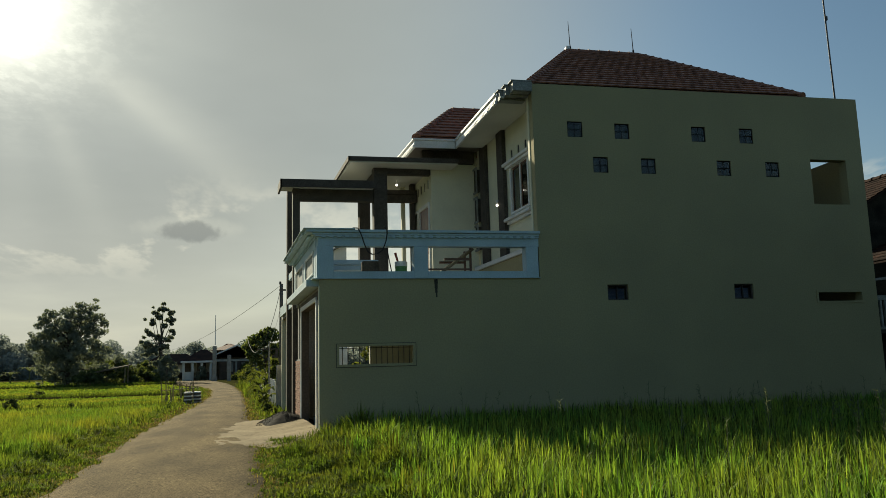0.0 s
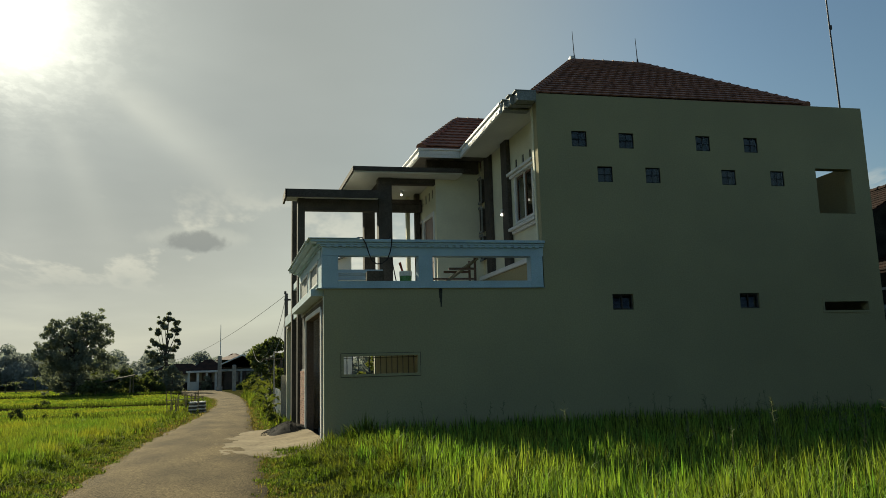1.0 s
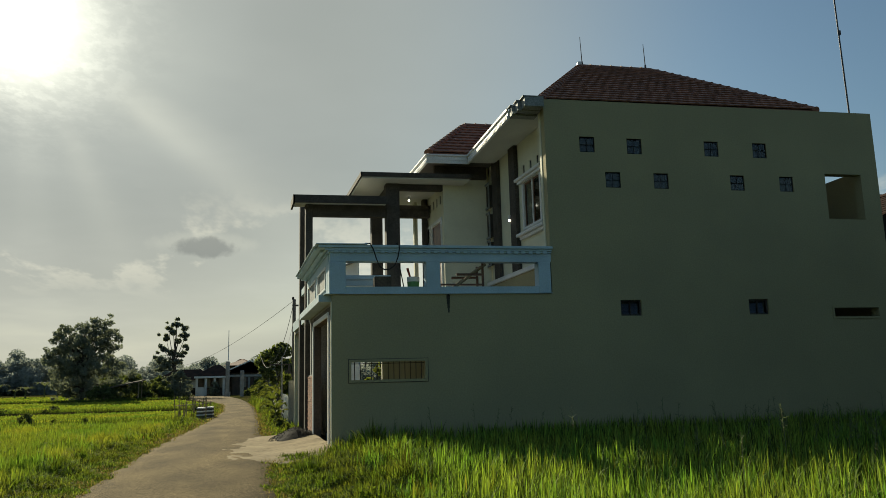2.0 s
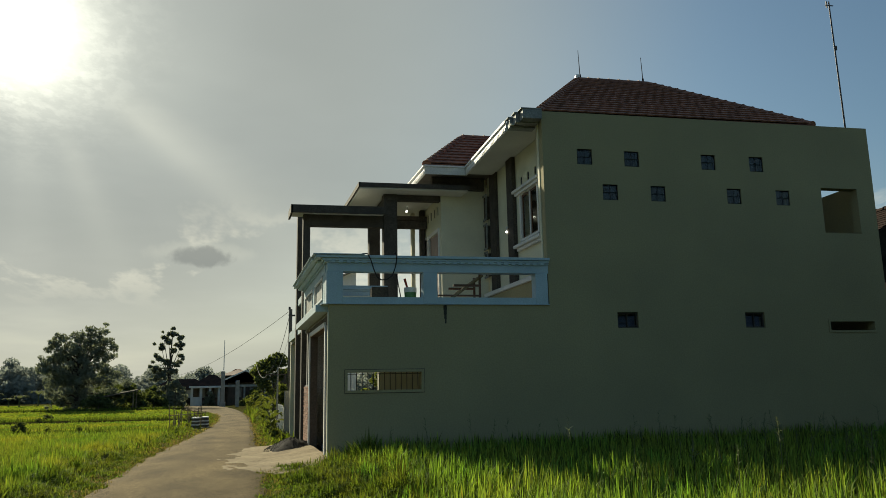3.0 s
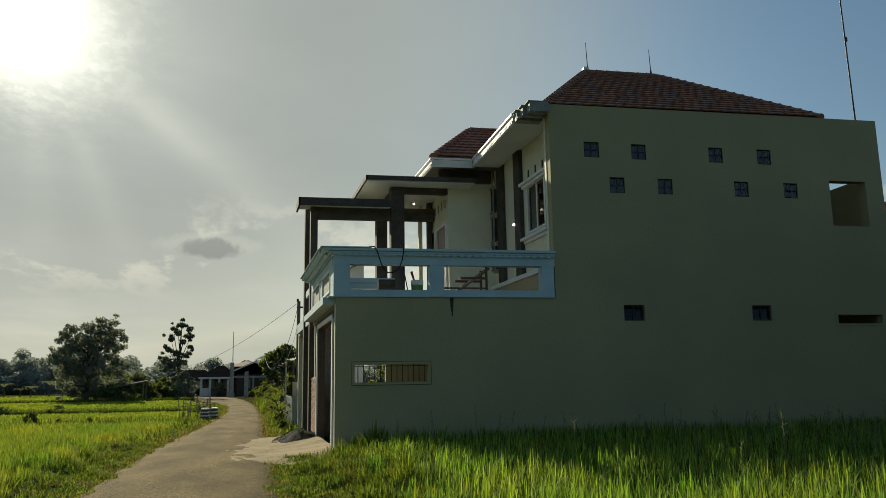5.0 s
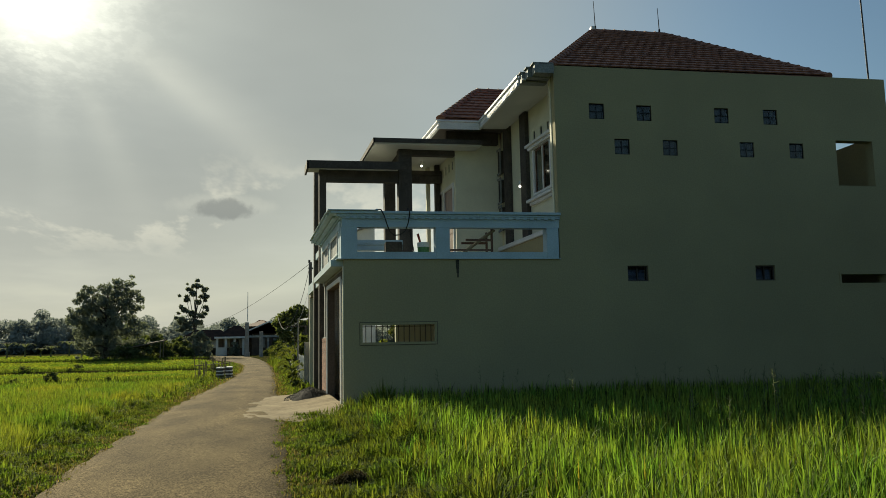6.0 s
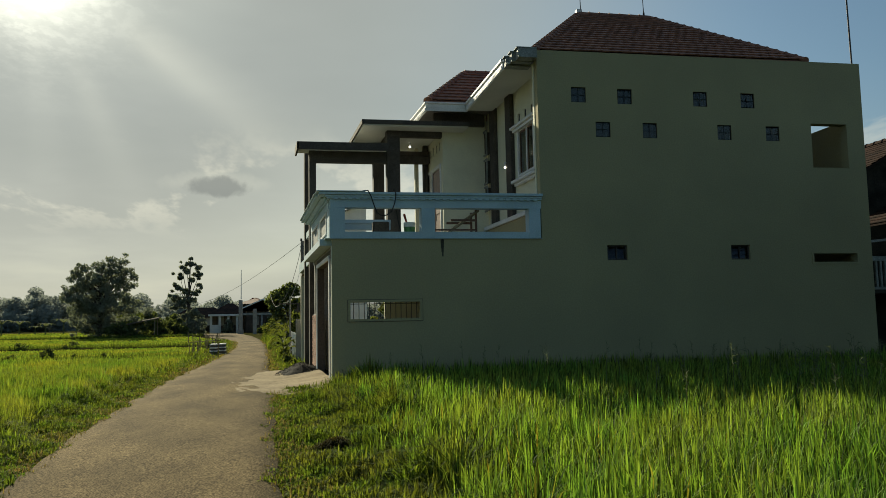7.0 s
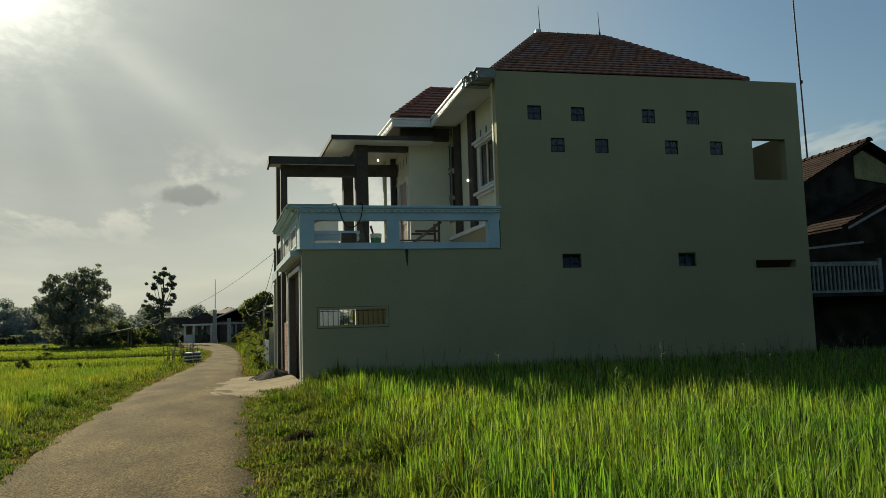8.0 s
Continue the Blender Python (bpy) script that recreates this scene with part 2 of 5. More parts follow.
M["bark"] = material("tree_bark", (0.10, 0.08, 0.06), (0.06, 0.05, 0.04), 4, 30, 0.9, bump=0.6)
M["metal"] = material("dark_painted_iron", (0.05, 0.05, 0.05), (0.08, 0.06, 0.05), 5, 60, 0.5, 0.6, bump=0.1)
M["black"] = material("black_rubber", (0.02, 0.02, 0.02), (0.03, 0.03, 0.03), 5, 60, 1.0, bump=0.05)
M["bamboo"] = material("dry_bamboo", (0.28, 0.22, 0.13), (0.16, 0.13, 0.08), 3, 40, 0.8, bump=0.2)
M["brick"] = material("red_brick", (0.33, 0.15, 0.08), (0.24, 0.10, 0.06), 4, 40, 0.9, bump=0.4, random_amount=0.25)
# Unfinished brown plaster, darkened to carry the shade of garage and porches.
M["shade_plaster"] = material("shaded_unpainted_plaster", (0.13, 0.10, 0.08), (0.08, 0.065, 0.055), 1.5, 20, 0.9, bump=0.2)
# Darker brown than the main eave's ceiling board.
M["soffit_wood"] = material("dark_brown_soffit", (0.15, 0.13, 0.11), (0.11, 0.095, 0.08), 2, 30, 0.6, bump=0.1)
M["grey_paint"] = material("weathered_grey_paint", (0.30, 0.32, 0.30), (0.2, 0.21, 0.2), 3, 30, 0.7, bump=0.15)
M["bank"] = material("bank_weed", (0.080, 0.125, 0.028), (0.095, 0.130, 0.034), 0.5, 3.0, 0.8, bump=0, random_amount=0.4, island=True, translucent=0.4, detail=0.2, spec=0.1)
M["paddy"] = material("ripening_rice_leaf", (0.128, 0.212, 0.035), (0.235, 0.238, 0.040), 0.45, 2.0, 0.7, bump=0, random_amount=0.35, island=True, translucent=0.5, detail=0.2, spec=0.2, tint_colour=(1.32, 1.35, 0.7))
M["old_rail"] = material("weathered_rail_paint", (0.30, 0.31, 0.28), (0.18, 0.19, 0.17), 4, 30, 0.8, bump=0.2, spec=0.2)
M["dry"] = material("straw_litter", (0.27, 0.215, 0.09), (0.17, 0.165, 0.05), 1.5, 5.0, 0.9, bump=0, random_amount=0.5, island=True, translucent=0.4, detail=0.3, spec=0.05, tint_colour=(1.2, 1.1, 0.6))
M["mortar"] = material("dark_cement_joint", (0.050, 0.050, 0.044), (0.035, 0.035, 0.031), 6, 40, 0.9, bump=0.2, spec=0.1)
M["grit"] = material("stone_chips", (0.25, 0.195, 0.115), (0.16, 0.125, 0.075), 4, 30, 0.95, bump=0, random_amount=0.35, island=True, spec=0.03)
M["weed"] = material("seeding_grass", (0.17, 0.19, 0.12), (0.13, 0.15, 0.08), 2, 10, 0.8, bump=0, translucent=0.4, spec=0.1, tint_colour=(1.1, 1.1, 0.8))
M["shrub_leaf"] = material("young_leaf", (0.085, 0.120, 0.042), (0.115, 0.135, 0.048), 1.5, 5.0, 0.75, bump=0, random_amount=0.5, island=True, translucent=0.5, detail=0.2, spec=0.15)
M["stain"] = material("dark_water_stain", (0.06, 0.058, 0.045), (0.04, 0.04, 0.032), 6, 40, 0.8, bump=0.1, spec=0.2)
M["thatch"] = material("dry_thatch", (0.16, 0.13, 0.09), (0.09, 0.075, 0.055), 3, 30, 0.95, bump=0.6, spec=0.05)
M["dim"] = material("dim_room_plaster", (0.42, 0.41, 0.36), (0.36, 0.35, 0.31), 1, 20, 0.9, bump=0.05, detail=0.06, spec=0.2)
M["green_plastic"] = material("green_plastic", (0.10, 0.28, 0.09), (0.08, 0.22, 0.07), 4, 40, 0.45, bump=0.05)
M["red_plastic"] = material("red_plastic", (0.40, 0.05, 0.03), None, 4, 40, 0.45, bump=0.05)


def glass(name, tint, rough=0.05):
    m = bpy.data.materials.new(name)
    m.use_nodes = True
    p = m.node_tree.nodes["Principled BSDF"]
    p.inputs["Base Color"].default_value = (*tint, 1)
    p.inputs["Roughness"].default_value = rough
    p.inputs["Transmission Weight"].default_value = 1.0
    p.inputs["IOR"].default_value = 1.45
    return m


M["pane"] = glass("window_glass", (0.75, 0.8, 0.8))
M["block"] = glass("glass_block", (0.33, 0.38, 0.34), 0.2)


def lamp_glow(name, colour, power):
    m = bpy.data.materials.new(name)
    m.use_nodes = True
    p = m.node_tree.nodes["Principled BSDF"]
    p.inputs["Emission Color"].default_value = (*colour, 1)
    p.inputs["Emission Strength"].default_value = power
    return m


M["bulb"] = lamp_glow("lit_bulb", (1.0, 0.95, 0.85), 3.0)


# ---- mesh helpers ----
K = 0.075   # the street front is not square to the side wall


def skew(x, y):
    return x - K * (y - 17.2)


def shear(bm):
    for v in bm.verts:
        v.co.x = skew(v.co.x, v.co.y)
    return bm


def box(bm, x0, x1, y0, y1, z0, z1):
    vs = [bm.verts.new((x, y, z)) for z in (z0, z1) for x, y in ((x0, y0), (x1, y0), (x1, y1), (x0, y1))]
    for f in ((3, 2, 1, 0), (4, 5, 6, 7), (0, 1, 5, 4), (1, 2, 6, 5), (2, 3, 7, 6), (3, 0, 4, 7)):
        bm.faces.new([vs[k] for k in f])
    return bm


def boxes(*dims, bevel=0.0):
    bm = bmesh.new()
    for d in dims:
        box(bm, *d)
    if bevel:
        bmesh.ops.bevel(bm, geom=bm.edges[:], offset=bevel, segments=1, affect="EDGES")
    return bm


def rod(bm, a, b, r0, r1=None, n=8):
    a, b = Vector(a), Vector(b)
    r1 = r0 if r1 is None else r1
    q = (b - a).to_track_quat("Z", "Y")
    rings = []
    for c, r in ((a, r0), (b, r1)):
        rings.append([bm.verts.new(c + q @ Vector((r * math.cos(t * math.tau / n), r * math.sin(t * math.tau / n), 0))) for t in range(n)])
    for k in range(n):
        bm.faces.new((rings[0][k], rings[0][(k + 1) % n], rings[1][(k + 1) % n], rings[1][k]))
    bm.faces.new(rings[0][::-1])
    bm.faces.new(rings[1])
    return bm


def path_rod(bm, pts, r, n=6):
    for a, b in zip(pts, pts[1:]):
        rod(bm, a, b, r, r, n)
    return bm


def mesh_of(name, bm, mat, smooth=False):
    me = bpy.data.meshes.new(name)
    bmesh.ops.recalc_face_normals(bm, faces=bm.faces[:])
    bm.to_mesh(me)
    bm.free()
    me.materials.append(mat)
    if smooth:
        me.polygons.foreach_set("use_smooth", [True] * len(me.polygons))
    return me


def base_of(parent):
    while parent.parent:
        parent = parent.parent
    return parent.location


def part(name, bm, mat, parent, label="", smooth=False):
    """One mesh under a thing or under a part; the bmesh is in world metres."""
    bmesh.ops.translate(bm, verts=bm.verts[:], vec=-Vector(base_of(parent)))
    ob = new(name, mesh_of(name, bm, mat, smooth))
    ob.parent = parent
    return tagged(ob, label)


def thing(name, base, label, category, group="", kind=""):
    ob = new(name)
    ob.location = base
    ob.empty_display_size = 0.2
    return tagged(ob, label, category, group, kind)


def single(name, bm, mat, label, category, group="", kind="", base=None, smooth=False):
    """A thing that is one mesh."""
    base = Vector(base) if base is not None else Vector((0, 0, 0))
    bmesh.ops.translate(bm, verts=bm.verts[:], vec=-base)
    ob = new(name, mesh_of(name, bm, mat, smooth))
    ob.location = base
    return tagged(ob, label, category, group, kind)


def holed(axis, a0, a1, z0, z1, d0, d1, holes):
    """A wall slab with openings through it. axis 'x': it runs along x from a0 to a1 with its depth d0..d1 in y; 'y': the other way."""
    cuts_a = sorted({a0, a1, *[min(max(h[k], a0), a1) for h in holes for k in (0, 1)]})
    cuts_z = sorted({z0, z1, *[min(max(h[k], z0), z1) for h in holes for k in (2, 3)]})
    bm = bmesh.new()
    na, nz = len(cuts_a) - 1, len(cuts_z) - 1

    def solid(i, j):
        if not (0 <= i < na and 0 <= j < nz):
            return False
        ca, cz = (cuts_a[i] + cuts_a[i + 1]) / 2, (cuts_z[j] + cuts_z[j + 1]) / 2
        return not any(h[0] < ca < h[1] and h[2] < cz < h[3] for h in holes)

    def quad(*pts):
        bm.faces.new([bm.verts.new((a, d, z) if axis == "x" else (d, a, z)) for a, d, z in pts])

    for i in range(na):
        for j in range(nz):
            if not solid(i, j):
                continue
            p, q, r, s = cuts_a[i], cuts_a[i + 1], cuts_z[j], cuts_z[j + 1]
            quad((p, d0, r), (q, d0, r), (q, d0, s), (p, d0, s))
            quad((p, d1, r), (p, d1, s), (q, d1, s), (q, d1, r))
            if not solid(i - 1, j):
                quad((p, d0, r), (p, d0, s), (p, d1, s), (p, d1, r))
            if not solid(i + 1, j):
                quad((q, d0, r), (q, d1, r), (q, d1, s), (q, d0, s))
            if not solid(i, j - 1):
                quad((p, d0, r), (p, d1, r), (q, d1, r), (q, d0, r))
            if not solid(i, j + 1):
                quad((p, d0, s), (q, d0, s), (q, d1, s), (p, d1, s))
    bmesh.ops.remove_doubles(bm, verts=bm.verts[:], dist=0.0005)
    return bm


def slab(pts, t):
    """A plate under the points, t thick."""
    bm = bmesh.new()
    top = [bm.verts.new(p) for p in pts]
    low = [bm.verts.new(Vector(p) - Vector((0, 0, t))) for p in pts]
    bm.faces.new(top)
    bm.faces.new(low[::-1])
    for k in range(len(pts)):
        bm.faces.new((top[k], low[k], low[(k + 1) % len(pts)], top[(k + 1) % len(pts)]))
    return bm


def raw_mesh(name, verts, faces_flat, counts, mat):
    """A large mesh from numpy arrays."""
    me = bpy.data.meshes.new(name)
    me.vertices.add(len(verts))
    me.vertices.foreach_set("co", np.asarray(verts, dtype=np.float32).ravel())
    me.loops.add(len(faces_flat))
    me.loops.foreach_set("vertex_index", np.asarray(faces_flat, dtype=np.int32))
    counts = np.asarray(counts, dtype=np.int32)
    me.polygons.add(len(counts))
    starts = np.zeros(len(counts), dtype=np.int32)
    starts[1:] = np.cumsum(counts)[:-1]
    me.polygons.foreach_set("loop_start", starts)
    me.update(calc_edges=True)
    me.materials.append(mat)
    return me


# ---- ground, road, fields ----
def rise(y):
    """The land climbs very gently up the street."""
    return 0.0055 * min(max(y - 5.0, 0.0), 260.0)


def lerp_table(y, table):
    for (a, va), (b, vb) in zip(table, table[1:]):
        if y <= b:
            return va + (vb - va) * (y - a) / (b - a)
    return table[-1][1]


ROAD_R = ((-30, 2.9), (-2, 1.62), (5.5, 1.25), (9.4, 1.0), (15.8, 0.74), (26, 0.16), (36, -0.35), (49, -1.1), (62, -2.2), (75, -3.6), (95, -6.5))
ROAD_L = ((-30, 0.2), (-2, -0.75), (7.4, -1.45), (10.7, -1.78), (20, -2.2), (32, -2.15), (44, -2.5), (55, -3.4), (66, -5.0), (75, -7.4), (95, -12))


def ground_z(x, y):
    z = rise(y) - 0.03
    right, left = lerp_table(y, ROAD_R), lerp_table(y, ROAD_L)
    if x > right:
        z -= 0.16 * min(max((x - right - 0.8) / 0.8, 0), 1) if y < 17 else 0
    if x < left:
        z -= 0.18 * min(max((left - x - 0.5) / 0.8, 0), 1)
    return z


def make_ground():
    xs = sorted({*[-900, -500, -300, -200, -140, -100, -75, -60, -50, -40, -32, -26, -20, -16, -13, 13, 16, 20, 26, 34, 45, 60, 90, 140, 220, 400, 900], *np.arange(-11, 11.01, 0.4).round(2).tolist()})
    ys = sorted({*[-300, -150, -80, -40, -25, -15, 75, 80, 85, 90, 100, 115, 130, 160, 200, 260, 400, 700, 1200], *np.arange(-10, 70.01, 1.0).round(2).tolist()})
    vs = [(x, y, ground_z(x, y) + 0.03 * noise.noise((x * 0.7, y * 0.7, 0))) for y in ys for x in xs]
    nx = len(xs)
    fs = [(j * nx + i, j * nx + i + 1, (j + 1) * nx + i + 1, (j + 1) * nx + i) for j in range(len(ys) - 1) for i in range(nx - 1)]
    me = bpy.data.meshes.new("ground")
    me.from_pydata(vs, [], fs)
    me.materials.append(M["soil"])
    tagged(new("ground", me), "dark soil and low grass of the flat rice land", "ground", kind="structure")


make_ground()


def make_road():
    ys = [*np.arange(-29, 70, 0.5), *np.arange(70, 94, 2)]
    vs, fs = [], []
    n = 9
    for y in ys:
        a, b = lerp_table(y, ROAD_L), lerp_table(y, ROAD_R)
        a += 0.10 * noise.noise((0, y * 0.9, 3)) + 0.05 * noise.noise((0, y * 3.0, 7))
        b += 0.07 * noise.noise((5, y * 0.9, 3)) + 0.05 * noise.noise((9, y * 3.0, 7))
        for k in range(n):
            f = (0.0, 0.012, 0.14, 0.32, 0.5, 0.68, 0.86, 0.988, 1.0)[k]
            x = a + (b - a) * f
            crown = 0.05 * (1 - (2 * f - 1) ** 2) + 0.003 * noise.noise((x * 2, y * 2, 0))
            vs.append((x, y, rise(y) + crown + (-0.06 if k in (0, n - 1) else 0.015)))
    for j in range(len(ys) - 1):
        for k in range(n - 1):
            fs.append((j * n + k, j * n + k + 1, (j + 1) * n + k + 1, (j + 1) * n + k))
    me = bpy.data.meshes.new("road")
    me.from_pydata(vs, [], fs)
    me.polygons.foreach_set("use_smooth", [True] * len(fs))
    me.materials.append(M["asphalt"])
    tagged(new("road", me), "narrow worn grey asphalt village lane", "road", kind="structure")


make_road()


def make_apron():
    """Dusty ramp from the lane up to the garage."""
    vs, fs = [], []
    n, m = 70, 120
    for j in range(m + 1):
        y = 15.7 + 7.5 * j / m
        for i in range(n + 1):
            f = i / n
            x0 = lerp_table(y, ROAD_R) - 1.25 - 0.3 * noise.noise((1, y * 0.8, 2))
            x1 = skew(1.99, y) if y > 17.2 else 2.0
            x = x0 + (x1 - x0) * f
            a = (x - lerp_table(y, ROAD_L)) / (lerp_table(y, ROAD_R) - lerp_table(y, ROAD_L))
            surf = rise(y) + (0.015 + 0.05 * (1 - (2 * a - 1) ** 2) if a < 1 else 0.015)
            dust = sum(noise.noise((x * q, y * q * 0.6, q)) / q ** 0.7 for q in (1.6, 4.0, 9.0))
            lift = min(1.0, f / 0.45) * min(1.0, (y - 15.7) / 0.9) * min(1.0, (23.2 - y) / 1.2)
            z = surf - 0.022 + 0.034 * lift + 0.024 * dust + 0.24 * max(0.0, f - 0.3) ** 1.3 * min(1.0, (y - 15.7) / 1.6)
            vs.append((x, y, z))
    for j in range(m):
        for i in range(n):
            a = j * (n + 1) + i
            fs.append((a, a + 1, a + n + 2, a + n + 1))
    me = bpy.data.meshes.new("apron")
    me.from_pydata(vs, [], fs)
    me.polygons.foreach_set("use_smooth", [True] * len(fs))
    me.materials.append(M["sand"])
    tagged(new("pavement", me), "pale dusty ramp from the lane up to the garage", "pavement", kind="structure")


make_apron()


def blades(name, pos, h, w, mat, label, category, lean=0.35, curl=0.5):
    """Grass: each blade a bent, tapering strip. pos: n x 3 roots."""
    n = len(pos)
    rng = np.random.default_rng(len(name) + n)
    ang = rng.uniform(0, math.tau, n)
    side = np.stack([np.cos(ang), np.sin(ang), np.zeros(n)], 1)
    out = np.stack([-np.sin(ang), np.cos(ang), np.zeros(n)], 1)
    bend = (rng.uniform(0.05, 1.0, n) ** 1.5 * lean)[:, None] * h[:, None]
    hh = h[:, None] * np.array([[0, 0, 1.0]])
    ww = (w * rng.uniform(0.7, 1.3, n))[:, None]
    drop = curl * bend / h[:, None]
    v = np.empty((n, 7, 3))
    for k, f, wide in ((0, 0.0, 0.32), (2, 0.42, 0.5), (4, 0.78, 0.38)):
        c = pos + hh * f * (1 - 0.30 * drop * f * f) + out * bend * f ** 2.2
        v[:, k] = c - side * ww * wide
        v[:, k + 1] = c + side * ww * wide
    v[:, 6] = pos + hh * (1 - 0.55 * drop) + out * bend * 1.12
    idx = np.arange(n)[:, None] * 7
    f = np.concatenate([idx + np.array([[0, 1, 3, 2]]), idx + np.array([[2, 3, 5, 4]]), idx + np.array([[4, 5, 6]])], 1).ravel()
    me = raw_mesh(name, v.reshape(-1, 3), f, np.tile([4, 4, 3], n), mat)
    return tagged(new(name, me), label, category, kind="stuff")


def scatter(x0, x1, y0, y1, density, keep=None, seed=1):
    rng = np.random.default_rng(seed)
    n = int((x1 - x0) * (y1 - y0) * density)
    p = np.stack([rng.uniform(x0, x1, n), rng.uniform(y0, y1, n), np.zeros(n)], 1)
    return p[keep(p[:, 0], p[:, 1])] if keep else p


def table_np(y, table):
    return np.interp(y, [a for a, _ in table], [b for _, b in table])


def patch(x, y, s, seed):
    """Smooth uneven values over the field, about -1..1."""
    return (np.sin(x * s + seed) * np.cos(y * s * 1.3 + seed * 2.1) + 0.6 * np.sin(x * s * 2.7 + y * s * 1.9 + seed) + 0.4 * np.cos(x * s * 5.1 - y * s * 4.3 + seed * 3)) / 2


def rise_np(y):
    return 0.0055 * np.clip(y - 5.0, 0, 260)


def make_rice():
    def right_side(x, y):
        edge = 2.36 + 0.14 * np.sin(y * 1.3) + 0.09 * np.sin(y * 3.7) + 0.10 * np.clip(4.5 - y, 0, 9)
        return (x > edge) & (x < np.maximum(1.5 + (y + 3) * 0.98 + 1.5, 8.0)) & (y < 17.1)

    groups, dead = [], []
    for y0, y1, step, per, wid in ((-9.0, 1.5, 0.26, 14, 0.022), (1.5, 5.5, 0.145, 20, 0.0125), (5.5, 9.0, 0.155, 18, 0.0145), (9.0, 13.0, 0.17, 16, 0.0165), (13.0, 17.1, 0.19, 15, 0.019)):
        rng = np.random.default_rng(int(y0 * 10) + 200)
        gx, gy = np.meshgrid(np.arange(1.4, 21, step), np.arange(y0, y1, step))
        hx, hy = gx.ravel() + rng.normal(0, 0.05, gx.size), gy.ravel() + rng.normal(0, 0.05, gx.size)
        ok = right_side(hx, hy) & (rng.uniform(0, 1, gx.size) > 0.05)
        hx, hy = hx[ok], hy[ok]
        size = rng.uniform(0.86, 1.05, len(hx)) * (1 + 0.08 * patch(hx, hy, 1.1, 2))
        size *= np.where(rng.uniform(0, 1, len(hx)) < 0.04, 0.6, 1.0)
        hx, hy, size = (np.repeat(q, per) for q in (hx, hy, size))
        p = np.stack([hx + rng.normal(0, 0.032, len(hx)), hy + rng.normal(0, 0.032, len(hx)), rise_np(hy) - 0.12], 1)
        h = 0.78 * size * rng.uniform(0.55, 1.05, len(p))
        h *= 0.62 + 0.38 * np.clip((hx - 2.3) / 1.1 + 0.5 * (hy > 12), 0, 1)
        old = rng.uniform(0, 1, len(p)) < 0.012 + 0.05 * (patch(hx, hy, 1.7, 8) > 0.55)
        groups.append((p[~old], h[~old], np.full((~old).sum(), wid)))
        dead.append((p[old], h[old] * 0.95, np.full(old.sum(), wid)))
    p, h, w = (np.concatenate(q) for q in zip(*groups))
    blades("rice_field", p, h, w, M["rice"], "tall bright green rice growing beside the house wall", "rice", 0.42, 0.8)
    p, h, w = (np.concatenate(q) for q in zip(*dead))
    blades("yellowed_rice", p, h, w, M["straw"], "yellowed old leaves among the green rice", "rice", 0.6, 1.0)

    def left_side(x, y):
        return (x < table_np(y, ROAD_L) - 0.75 - 0.2 * np.sin(y * 1.1)) & (x > np.minimum(1.0 - (y + 4) * 0.42, -7.0))

    groups = []
    for y0, y1, dens, wid, hi in ((-9, 4, 160, 0.022, 0.55), (4, 14, 2200, 0.0115, 0.54), (14, 24, 1400, 0.016, 0.50), (24, 33.4, 520, 0.022, 0.36), (36.0, 48.4, 260, 0.055, 0.20), (51.0, 64, 170, 0.08, 0.20), (64, 80.6, 110, 0.12, 0.22), (82.6, 125, 44, 0.22, 0.30)):
        per = 14 if y0 < 24 else 4
        tuft = scatter(-55, -1.2, y0, y1, dens / per, left_side, int(y0 * 7) + 200)
        rng = np.random.default_rng(9)
        size = rng.uniform(0.65, 1.15, len(tuft)) * (1 + 0.22 * patch(tuft[:, 0], tuft[:, 1], 0.9, 1))
        size *= 0.42 + 0.58 * np.clip((table_np(tuft[:, 1], ROAD_L) - tuft[:, 0] - 0.6) / 0.8, 0, 1)
        p, size = np.repeat(tuft, per, 0), np.repeat(size, per)
        p[:, :2] += rng.normal(0, 0.05 if y0 < 24 else 0.15, (len(p), 2))
        h = hi * size * rng.uniform(0.45, 1.1, len(p))
        p[:, 2] = rise_np(p[:, 1]) - 0.16
        groups.append((p, h, np.full(len(p), wid)))
    p, h, w = (np.concatenate(q) for q in zip(*groups))
    blades("rice_field", p, h, w, M["paddy"], "yellow-green rice paddies across the lane", "rice", 0.55, 0.8)

    # low verge on both sides of the lane
    def verge(x, y):
        r, l = table_np(y, ROAD_R), table_np(y, ROAD_L)
        a = (x > r - 0.10 + 0.07 * np.sin(y * 5) + 0.05 * np.sin(y * 13)) & (x < np.maximum(2.75, r + 1.0) + 0.2 * np.sin(y * 2)) & (y < 16.7)
        b = (x < l + 0.08 + 0.06 * np.sin(y * 4) + 0.05 * np.sin(y * 11)) & (x > l - 1.1)
        c = (x > r + 0.05) & (x < r + 1.1) & (y > 23.5)
        return a | b | c

    p = np.concatenate([scatter(-6, 4.5, 2, 22, 2600, verge, 3), scatter(-4, 5, -9, 2, 500, verge, 8)])
    q = scatter(-9, 2, 22, 62, 160, verge, 4)
    n1 = len(p)
    p = np.concatenate([p, q])
    rng = np.random.default_rng(12)
    dist = np.abs(p[:, 0] - np.where(p[:, 0] > -0.5, table_np(p[:, 1], ROAD_R), table_np(p[:, 1], ROAD_L)))
    h = (0.05 + 0.13 * np.clip(dist, 0, 1.2) + 0.22 * np.clip(dist - 0.8, 0, 1.2)) * rng.uniform(0.3, 1.3, len(p)) * (1 + 0.8 * patch(p[:, 0], p[:, 1], 2.1, 5))
    w = np.where(np.arange(len(p)) < n1, 0.016, 0.03)
